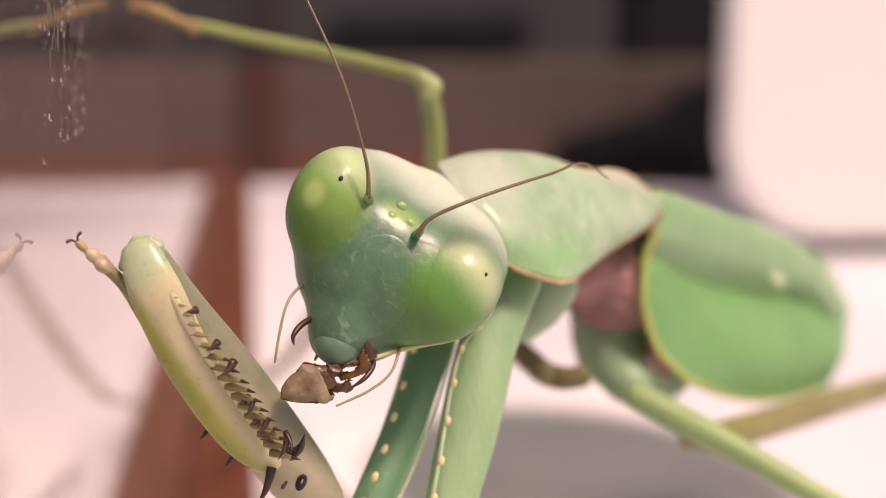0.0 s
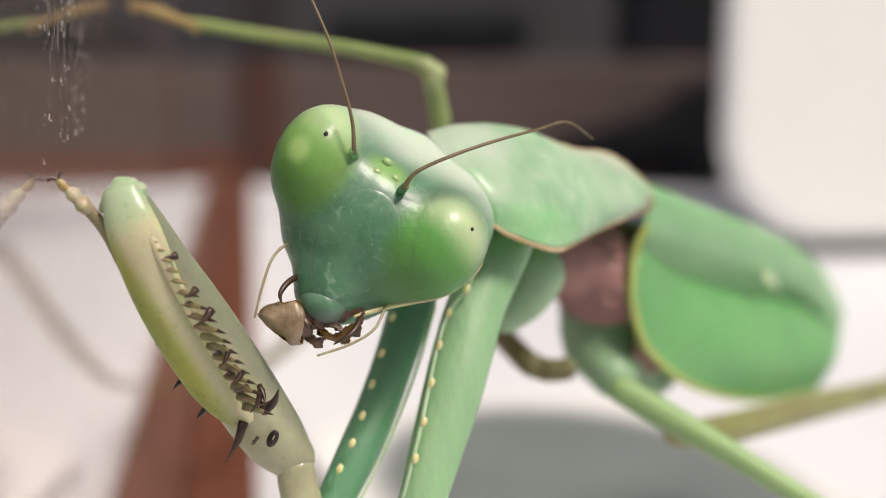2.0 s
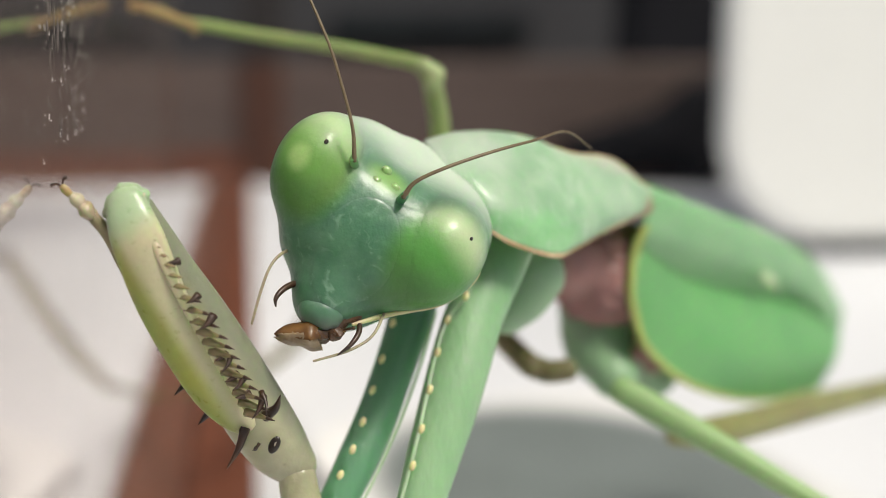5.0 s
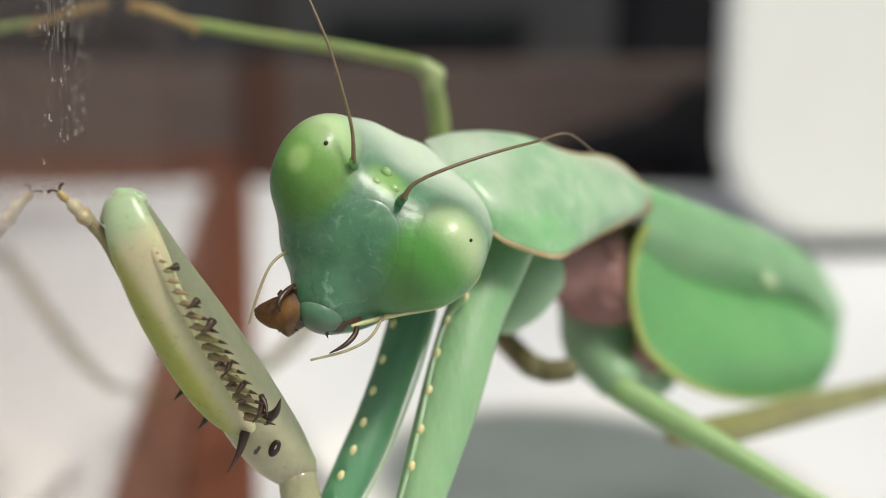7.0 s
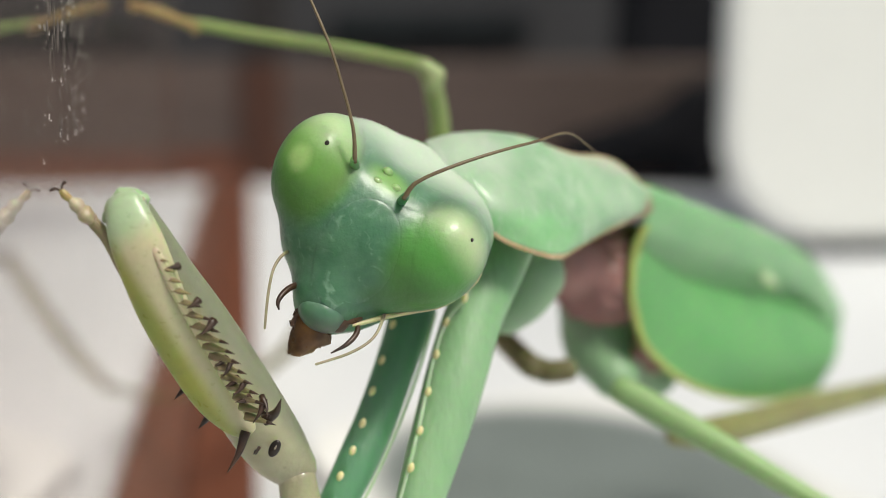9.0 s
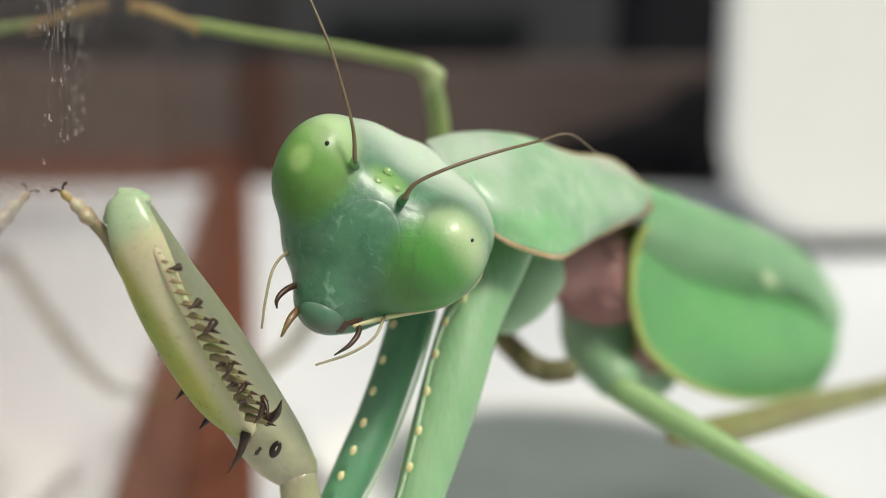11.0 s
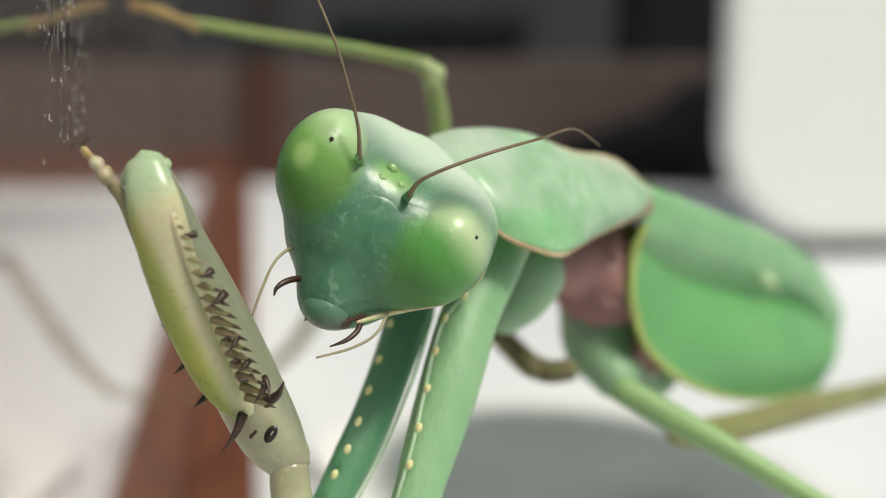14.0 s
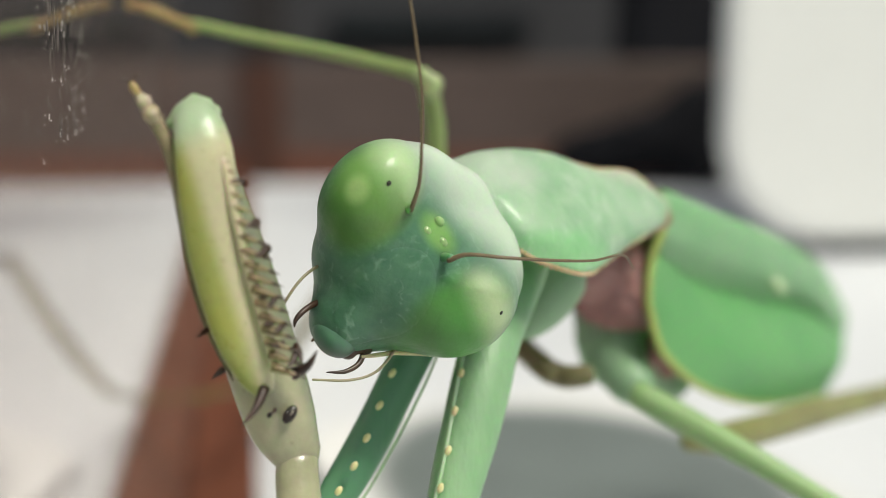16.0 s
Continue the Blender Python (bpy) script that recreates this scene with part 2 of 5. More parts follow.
SPINE_PALE = material("spine_straw", (0.28, 0.225, 0.115), (0.17, 0.125, 0.06), 0.35, 1500, 6000, 0.1, 0.3)
SPINE_DARK = material("spine_dark_brown", (0.020, 0.010, 0.006), (0.050, 0.022, 0.010), 0.36, 1500, 6000, 0.1)
PINK = material("membrane_dusky_pink", (0.36, 0.19, 0.17), (0.25, 0.12, 0.11), 0.55, 500, 2500, 0.5, 0.4, (1.0, 0.4, 0.3))
LEG = material("leg_olive_green", (0.29, 0.43, 0.18), (0.23, 0.37, 0.16), 0.42, 300, 3500, 0.12, 0.4)
LEG_KNEE = material("knee_pale_green", (0.36, 0.41, 0.21), (0.27, 0.34, 0.15), 0.42, 600, 3500, 0.15, 0.4)
LEG_PALE = material("leg_yellow_green", (0.275, 0.34, 0.125), (0.22, 0.29, 0.11), 0.42, 300, 3500, 0.12, 0.4)
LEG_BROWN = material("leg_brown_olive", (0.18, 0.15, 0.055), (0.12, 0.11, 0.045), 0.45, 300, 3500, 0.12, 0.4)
LEG_HIND = material("leg_yellow_olive", (0.25, 0.26, 0.09), (0.18, 0.165, 0.06), 0.45, 300, 3500, 0.12, 0.4)
BODY = material("thorax_green", (0.29, 0.44, 0.27), (0.22, 0.37, 0.21), 0.45, 350, 3500, 0.15, 0.4)
ANTENNA = material("antenna_brown", (0.165, 0.125, 0.066), (0.115, 0.078, 0.038), 0.45, 1500, 5000, 0.2)
PALP = material("palp_straw", (0.33, 0.29, 0.19), (0.24, 0.20, 0.13), 0.4, 1200, 5000, 0.1, 0.3)
TARSUS = material("tarsus_amber", (0.42, 0.31, 0.14), (0.28, 0.17, 0.07), 0.4, 1200, 5000, 0.1, 0.4)
OCELLUS = material("ocellus_yellow", (0.30, 0.46, 0.18), (0.24, 0.40, 0.15), 0.3, 900, 5000, 0.05, 0.4, coat=0.5)
# rim light of the head's translucent lower edge, as a straw colour
RIM_LIGHT = material("rim_light_straw", (0.52, 0.48, 0.26), (0.44, 0.42, 0.22), 0.35, 900, 4000, 0.1, 0.5)
BLACK = material("pupil_black", (0.008, 0.006, 0.004), (0.02, 0.012, 0.008), 0.3, 2000, 6000, 0.05)
JAW = material("jaw_amber_brown", (0.17, 0.085, 0.035), (0.09, 0.04, 0.02), 0.3, 900, 4000, 0.2, 0.3)
TAN_HUSK = material("husk_tan", (0.40, 0.29, 0.17), (0.16, 0.095, 0.05), 0.36, 1500, 5000, 0.5, 0.3, (1.2, 0.7, 0.3), through=0.15, coat=0.35)
HUSK = material("husk_amber_brown", (0.32, 0.15, 0.042), (0.09, 0.038, 0.016), 0.3, 900, 4000, 0.3, 0.3, (1.2, 0.6, 0.2), through=0.4, coat=0.3)
CHITIN_DARK = material("chitin_dark", (0.04, 0.022, 0.012), (0.10, 0.05, 0.025), 0.3, 900, 4000, 0.3)
WOOD = material("stained_wood", (0.165, 0.055, 0.028), (0.11, 0.036, 0.018), 0.45, 40, 400, 0.2, stretch=(1, 12, 12))
WOOD_POST = material("dark_stained_wood", (0.080, 0.026, 0.011), (0.050, 0.016, 0.007), 0.5, 40, 400, 0.2, stretch=(12, 12, 1))
WOOD_DARK = material("weathered_wood", (0.113, 0.078, 0.065), (0.075, 0.050, 0.042), 0.6, 40, 400, 0.2, stretch=(1, 12, 12))
WOOD_BLACK = material("black_stained_wood", (0.016, 0.011, 0.010), (0.010, 0.007, 0.006), 0.6, 40, 400, 0.2, stretch=(12, 12, 1))
# paler wood colour for the red lath's reflection in the glass
WOOD_MIRRORED = material("mirrored_wood", (0.25, 0.145, 0.115), (0.17, 0.095, 0.07), 0.5, 40, 400, 0.2, stretch=(12, 1, 12))
WHITE_TABLE = material("white_laminate", (0.775, 0.79, 0.815), (0.72, 0.735, 0.76), 0.5, 15, 700, 0.08)
WHITE_PLASTIC = material("white_plastic", (0.86, 0.86, 0.82), (0.82, 0.82, 0.78), 0.4, 20, 900, 0.05)
# soft shadow on the white board, painted as grey that fades to white
SHADOW_GREY = material("shadow_grey", (0.165, 0.195, 0.19), (0.135, 0.16, 0.155), 0.9, 60, 1200, 0.4, radial=((24.5, 32.5, 5.0), 0, 0.78, 1.06, (0.78, 0.78, 0.77)))
DARK_WALL = material("dark_wall", (0.066, 0.065, 0.069), (0.048, 0.047, 0.050), 0.9, 6, 200, 0.3, spec=0.15)
DARK_BOX = material("black_rubber", (0.010, 0.010, 0.013), (0.016, 0.016, 0.018), 0.85, 20, 500, 0.1, spec=0.1)
DARK_SMUDGE = material("smudge_grey", (0.018, 0.022, 0.024), (0.012, 0.014, 0.016), 0.85, 20, 500, 0.1, spec=0.1)
GROUND = material("concrete", (0.30, 0.28, 0.26), (0.24, 0.23, 0.21), 0.85, 3, 120, 0.3)
GLASS = glass_material("clear_glass")
SPECK = material("lime_speck", (0.55, 0.53, 0.50), (0.40, 0.38, 0.36), 0.4, 800, 4000, 0.2)
DUST = material("dried_water_mark", (0.165, 0.148, 0.138), (0.085, 0.072, 0.066), 0.8, 800, 4000, 0.2)
DIRT = material("dirt_grain", (0.06, 0.04, 0.03), (0.03, 0.02, 0.015), 0.7, 900, 4000, 0.2)

# ---------------------------------------------------------------- building tools (millimetres in, metres out)
MM = 0.001


def curve_points(points, count):
    """Points on a smooth curve through the given ones."""
    p = np.array(points, float)
    p = np.vstack([2 * p[0] - p[1], p, 2 * p[-1] - p[-2]])
    out = []
    for s in np.linspace(0, len(points) - 1 - 1e-9, count):
        i, f = int(s), s - int(s)
        a, b, c, d = p[i], p[i + 1], p[i + 2], p[i + 3]
        out.append(0.5 * (2 * b + (c - a) * f + (2 * a - 5 * b + 4 * c - d) * f * f + (3 * b - a - 3 * c + d) * f ** 3))
    return np.array(out)


def mesh_from(verts, faces, scale=MM):
    bm = bmesh.new()
    vs = [bm.verts.new(Vector(v) * scale) for v in verts]
    for f in faces:
        bm.faces.new([vs[i] for i in f])
    for f in bm.faces:
        f.smooth = True
    bmesh.ops.recalc_face_normals(bm, faces=bm.faces)
    return bm


def tube(path, radii, depth=1.0, count=24, sides=14, ends=True, lumps=0.0):
    """A rounded limb along a path; radii are widths across, depth the share of them along the line of sight."""
    pts = curve_points(path, count)
    rs = curve_points([(r, 0, 0) for r in radii], count)[:, 0]
    verts, faces = [], []
    grow = np.ones(count)
    if ends:
        pts = np.vstack([pts[:1], pts[:1], pts, pts[-1:], pts[-1:]])
        rs = np.concatenate([[rs[0] * 0.05, rs[0] * 0.72], rs, [rs[-1] * 0.72, rs[-1] * 0.05]])
    n = len(pts)
    tan = np.gradient(pts, axis=0)
    if ends:
        t0, t1 = pts[3] - pts[2], pts[-3] - pts[-4]
        t0, t1 = t0 / np.linalg.norm(t0), t1 / np.linalg.norm(t1)
        pts[0], pts[1] = pts[2] - t0 * rs[2] * 0.6, pts[2] - t0 * rs[2] * 0.42
        pts[-1], pts[-2] = pts[-3] + t1 * rs[-3] * 0.6, pts[-3] + t1 * rs[-3] * 0.42
        tan[:3], tan[-3:] = t0, t1
    for i in range(n):
        t = tan[i] / (np.linalg.norm(tan[i]) + 1e-12)
        u = np.cross(t, (0.0, 1.0, 0.0))
        if np.linalg.norm(u) < 1e-3:
            u = np.array((1.0, 0, 0))
        u /= np.linalg.norm(u)
        v = np.cross(u, t)
        for k in range(sides):
            a = 2 * math.pi * k / sides
            r = rs[i] * (1 + lumps * noise.noise(Vector(pts[i] * 1.3 + 2 * u * math.cos(a) + 2 * v * math.sin(a))))
            verts.append(pts[i] + r * (math.cos(a) * u + depth * math.sin(a) * v))
    for i in range(n - 1):
        for k in range(sides):
            k2 = (k + 1) % sides
            faces.append((i * sides + k, i * sides + k2, (i + 1) * sides + k2, (i + 1) * sides + k))
    faces.append(tuple(range(sides)))
    faces.append(tuple(range((n - 1) * sides, n * sides)))
    return mesh_from(verts, faces)


def melt(balls, smooth):
    """The signed distance, in mm, to balls (centre, radius or (long, short, deep), axis) that melt into one another."""
    def field(p):
        total = None
        for c, r, *axis in balls:
            q = p - np.array(c, float)
            if axis:
                ax = np.array(axis[0], float) / np.linalg.norm(axis[0])
                side = np.cross(ax, (0, 1.0, 0))
                side /= np.linalg.norm(side)
                q = np.stack([q @ ax, q @ side, q @ np.cross(side, ax)], 1)
            r = np.array(r if isinstance(r, tuple) else (r, r, r), float)
            k0 = np.linalg.norm(q / r, axis=1)
            k1 = np.linalg.norm(q / (r * r), axis=1) + 1e-9
            d = k0 * (k0 - 1) / k1
            if total is None:
                total = d
            else:
                h = np.maximum(smooth - np.abs(total - d), 0) / smooth
                total = np.minimum(total, d) - h * h * smooth / 4
        return total
    return field


SKINS = {}


def march(dirs, c0, field, reach):
    """How far each way out of c0 the skin lies."""
    steps = np.linspace(0, reach, 90)
    far = np.zeros(len(dirs))
    for s in steps:
        far[field(c0 + dirs * s) < 0] = s
    lo, hi = far, far + steps[1]
    for _ in range(11):
        mid = (lo + hi) / 2
        inside = field(c0 + dirs * mid[:, None]) < 0
        lo, hi = np.where(inside, mid, lo), np.where(inside, hi, mid)
    return lo


def blob(balls, smooth, centre, rings=40, sides=64, wrinkle=0.0, pitch=2.0, mask=None, lift=0.0):
    """A skin round melted balls, seen from an inner centre. mask, lift: only the patch where mask(points) > 0, raised by lift mm."""
    th = np.linspace(0, math.pi, rings + 1)[1:-1]
    ph = np.linspace(0, 2 * math.pi, sides, endpoint=False)
    dirs = [(0, 0, 1)] + [(math.sin(a) * math.cos(b), math.sin(a) * math.sin(b), math.cos(a)) for a in th for b in ph] + [(0, 0, -1)]
    dirs, c0, field = np.array(dirs), np.array(centre, float), melt(balls, smooth)
    key = (repr(balls), smooth, rings, sides)
    if key not in SKINS:
        reach = max(np.linalg.norm(np.array(b[0]) - c0) + np.max(b[1]) for b in balls)
        SKINS[key] = march(dirs, c0, field, reach * 1.15)
    lo = SKINS[key].copy()
    if wrinkle:
        lo = lo + np.array([wrinkle * noise.noise(Vector(d * pitch * 2)) for d in dirs])
    keep = np.full(len(dirs), True)
    if mask:
        value = mask(c0 + dirs * lo[:, None])
        keep = value > 0
        lo = lo + lift * np.clip(value * 4, 0, 1) - 0.06 * np.clip(1 - value * 8, 0, 1)
    verts = c0 + dirs * lo[:, None]
    faces = []
    for k in range(sides):
        k2 = (k + 1) % sides
        faces.append((0, 1 + k, 1 + k2))
        for i in range(rings - 2):
            a = 1 + i * sides
            faces.append((a + k, a + sides + k, a + sides + k2, a + k2))
        a = 1 + (rings - 2) * sides
        faces.append((a + k, len(verts) - 1, a + k2))
    if mask:
        faces = [f for f in faces if all(keep[i] for i in f)]
        used = sorted({i for f in faces for i in f})
        place = {v: i for i, v in enumerate(used)}
        verts, faces = [verts[i] for i in used], [tuple(place[i] for i in f) for f in faces]
    return mesh_from(verts, faces)


def ellipsoid(centre, axis, long, short, deep, rings=28, sides=40, egg=0.0):
    """An egg whose long axis lies along axis in the x-z plane."""
    ax = np.array(axis, float) / np.linalg.norm(axis)
    side = np.cross(ax, (0, 1.0, 0))
    side /= np.linalg.norm(side)
    dp = np.cross(side, ax)
    verts, faces = [], []
    for i in range(rings + 1):
        a = math.pi * i / rings
        w = max(math.sin(a), 1e-3) * (1 + egg * math.cos(a))
        for k in range(sides):
            b = 2 * math.pi * k / sides
            verts.append(np.array(centre) + ax * long * math.cos(a) + side * short * w * math.cos(b) + dp * deep * w * math.sin(b))
    for i in range(rings):
        for k in range(sides):
            k2 = (k + 1) % sides
            faces.append((i * sides + k, i * sides + k2, (i + 1) * sides + k2, (i + 1) * sides + k))
    return mesh_from(verts, faces)


def shell(rails, across=20, along=40, thick=0.12, ripple=0.0):
    """A curved plate through rails (each a row of points), with thickness."""
    lines = [curve_points(r, along) for r in rails]
    grid = [curve_points([ln[j] for ln in lines], across) for j in range(along)]
    verts, faces = [], []
    nrm = []
    g = np.array(grid)
    du, dv = np.gradient(g, axis=0), np.gradient(g, axis=1)
    nn = np.cross(du, dv)
    nn /= np.linalg.norm(nn, axis=2, keepdims=True) + 1e-9
    for j in range(along):
        for i in range(across):
            w = ripple * noise.noise(Vector(g[j, i] * 0.6))
            verts.append(g[j, i] + nn[j, i] * (w + thick / 2))
    for j in range(along):
        for i in range(across):
            w = ripple * noise.noise(Vector(g[j, i] * 0.6))
            verts.append(g[j, i] + nn[j, i] * (w - thick / 2))
    off = along * across
    for j in range(along - 1):
        for i in range(across - 1):
            a = j * across + i
            q = (a, a + 1, a + across + 1, a + across)
            faces.append(q)
            faces.append(tuple(off + v for v in reversed(q)))
    rim = [j * across for j in range(along)] + [(along - 1) * across + i for i in range(1, across)] + [j * across + across - 1 for j in range(along - 2, -1, -1)] + list(range(across - 2, 0, -1))
    for a, b in zip(rim, rim[1:] + rim[:1]):
        faces.append((a, b, b + off, a + off))
    return mesh_from(verts, faces)


ORIGIN = {}


def part(name, bm, mat, parent, label="", pivot=None):
    """One mesh object under a thing or a part; its vertices are in the thing's millimetres, its origin at pivot."""
    base = Vector(ORIGIN.get(parent, (0, 0, 0)))
    pv = Vector(pivot) * MM if pivot is not None else base
    bmesh.ops.translate(bm, verts=bm.verts, vec=-pv)
    me = bpy.data.meshes.new(name)
    bm.to_mesh(me)
    bm.free()
    me.materials.append(mat)
    ob = new(name, me)
    ob.parent = parent
    ob.location = pv - base
    ORIGIN[ob] = pv
    if label:
        tagged(ob, label)
    return ob


def box(size, bevel=0.001, segments=3):
    bm = bmesh.new()
    bmesh.ops.create_cube(bm, size=1)
    bmesh.ops.scale(bm, verts=bm.verts, vec=size)
    if bevel:
        bmesh.ops.bevel(bm, geom=bm.edges[:], offset=bevel, segments=segments, affect="EDGES", profile=0.5)
    for f in bm.faces:
        f.smooth = len(f.verts) == 4 and f.calc_area() < bevel * max(size) * 1.2
    return bm


def thing(name, bm, mat, m, label, category, kind="", group=""):
    me = bpy.data.meshes.new(name)
    bm.to_mesh(me)
    bm.free()
    me.materials.append(mat)
    ob = new(name, me)
    ob.matrix_world = m
    return tagged(ob, label, category, group, kind)


# ---------------------------------------------------------------- the setting
def build_setting():
    def sheet(name, w, d, h, mat, m, label, category, bevel=0.002):
        return thing(name, box((w, d, h), bevel), mat, m, label, category, "structure")
    ground = bmesh.new()
    bmesh.ops.create_grid(ground, x_segments=2, y_segments=2, size=60)
    thing("ground", ground, GROUND, pose(0, 0, -0.0215), "grey concrete paving round the white board", "ground", "structure")
    sheet("floor", 1.8, 1.4, 0.02, WHITE_TABLE, pose(0, 0.35, -0.01), "white laminate board, bright in daylight", "board")
    sheet("wall_back", 3.0, 0.1, 2.4, DARK_WALL, pose(0, 1.25, 1.18), "dark grey shaded wall behind the board", "wall")


def build_background():
    # the rail stands at the far end of the white top, the lath runs from it towards the eye
    y_rail = 0.437
    rail = tagged(new("wooden_rail"), "weathered dark wooden rail with a reddish lower batten", "rail")
    rail.matrix_world = pose(0, y_rail, 0)
    part("board", box((1.3, 0.018, 0.0320), 0.0012), WOOD_DARK, rail, "weathered grey-brown board").location = (0, 0.010, 0.0274)
    part("batten", box((1.3, 0.020, 0.0112), 0.0012), WOOD, rail, "reddish-brown batten").location = (0, 0.010, 0.0057)
    post = tagged(new("wooden_post"), "upright wooden post, reddish below and nearly black above", "post")
    post.matrix_world = pose(-0.0650, y_rail + 0.0075, 0)
    part("foot_block", box((0.0150, 0.018, 0.043), 0.0012), WOOD_POST, post, "reddish-brown stained lower block").location = (0, 0, 0.0215)
    part("shaft", box((0.0145, 0.016, 0.38), 0.0012), WOOD_BLACK, post, "nearly black stained shaft").location = (0, 0, 0.233)
    for name, a, b, w, mat, h, label in (
            # first lath is added to strengthen the second one's reflection in the pane
            ("wooden_lath", Vector((-0.0329, 0.1293, 0.0000)), Vector((-0.0747, 0.3957, 0.0000)), 0.0088, WOOD_MIRRORED, 0.003, "pinkish-brown lath standing in for the red lath's reflection in the glass"),
            ("wooden_lath", Vector((-0.0245, 0.1293, 0.0000)), Vector((-0.0664, 0.3957, 0.0000)), 0.0074, WOOD, 0.003, "reddish-brown stained wooden lath lying on the white board")):
        c, run = (a + b) / 2, b - a
        thing(name, box((w, run.length + 0.06, h), 0.0006), mat, pose(c.x, c.y, h / 2 + 0.0004, 0, 0, math.degrees(math.atan2(-run.x, run.y))), label, "lath", group="laths on the board")
    for name, at, size, label in (
            ("speaker_box", Vector((0.1605, 0.7105, 0.0000)), (0.12, 0.06, 0.17), "matt black box standing against the dark wall"),):
        bx = box(size, 0.010)
        thing(name, bx, DARK_BOX, Matrix.Translation((at.x, at.y, size[2] / 2)), label, "box")
    # bar added to give the wall its dark, elongated smudge
    thing("wall_smudge", box((0.195, 0.024, 0.030), 0.011, 5), DARK_SMUDGE, pose(-0.012, 1.188, 0.063), "dark rounded bar added for a dark smudge on the wall", "wall strip")
    cushion = blob([((0, 0, 0), (27, 9, 8), (1, 0, 0.12)), ((16, 0, 4), (18, 8, 11), (1, 0, 0.1)), ((30, 0, -6), (14, 8, 11), (1, 0, -0.1)), ((26, 0, 16), (13, 8, 12), (1, 0, 0.4))], 8, (4, 0, 1), 24, 36, 1.6)
    thing("dark_cloth", cushion, DARK_BOX, Matrix.Translation(Vector((0.0633, 0.4249, 0.0138))), "crumpled black cloth hung over the wooden rail", "cloth")
    # sheet added to stand in for the shadow on the board
    shadow_bm = box((0.050, 0.066, 0.0012), 0)
    bmesh.ops.bevel(shadow_bm, geom=[e for e in shadow_bm.edges if abs(e.verts[0].co.z - e.verts[1].co.z) > 0.001], offset=0.015, segments=8, affect="EDGES", profile=0.5)
    thing("shadow_sheet", shadow_bm, SHADOW_GREY, pose(0.0, 0, 0) @ Matrix.Translation(Vector((0.0154, 0.1285, 0.0000)) + Vector((0, 0, 0.0014))) @ pose(0, 0, 0, 0, 0, 24), "thin grey sheet standing in for a soft shadow on the white board", "felt sheet")
    # white appliance with rounded corners on a dark plinth
    w, h, dp = 0.26, 0.20, 0.030
    bm = bmesh.new()
    bmesh.ops.create_cube(bm, size=1)
    bmesh.ops.scale(bm, verts=bm.verts, vec=(w, dp, h))
    bmesh.ops.bevel(bm, geom=[e for e in bm.edges if abs(e.verts[0].co.y - e.verts[1].co.y) > dp * 0.5], offset=0.026, segments=14, affect="EDGES", profile=0.5)
    bmesh.ops.bevel(bm, geom=[e for e in bm.edges if abs(e.verts[0].co.y - e.verts[1].co.y) < 1e-5], offset=0.004, segments=4, affect="EDGES", profile=0.5)
    for v in bm.verts:              # the sides draw in towards the back
        if v.co.y > 0:
            v.co.x *= 0.82
    for f in bm.faces:
        f.smooth = True
    base = new("appliance")
    base.matrix_world = pose(0.0640, 0.277, 0, 0, 0, 8) @ Matrix.Translation((w / 2, dp / 2, 0))
    tagged(base, "white plastic box-shaped appliance with rounded corners on a dark plinth", "appliance")
    body = part("body", bm, WHITE_PLASTIC, base)
    body.location = (0, 0, 0.004 + h / 2)
    plinth = part("plinth", box((w * 0.78, dp - 0.012, 0.005), 0.001), DARK_BOX, base, "dark grey recessed plinth")
    plinth.location = (0, 0, 0.0025)


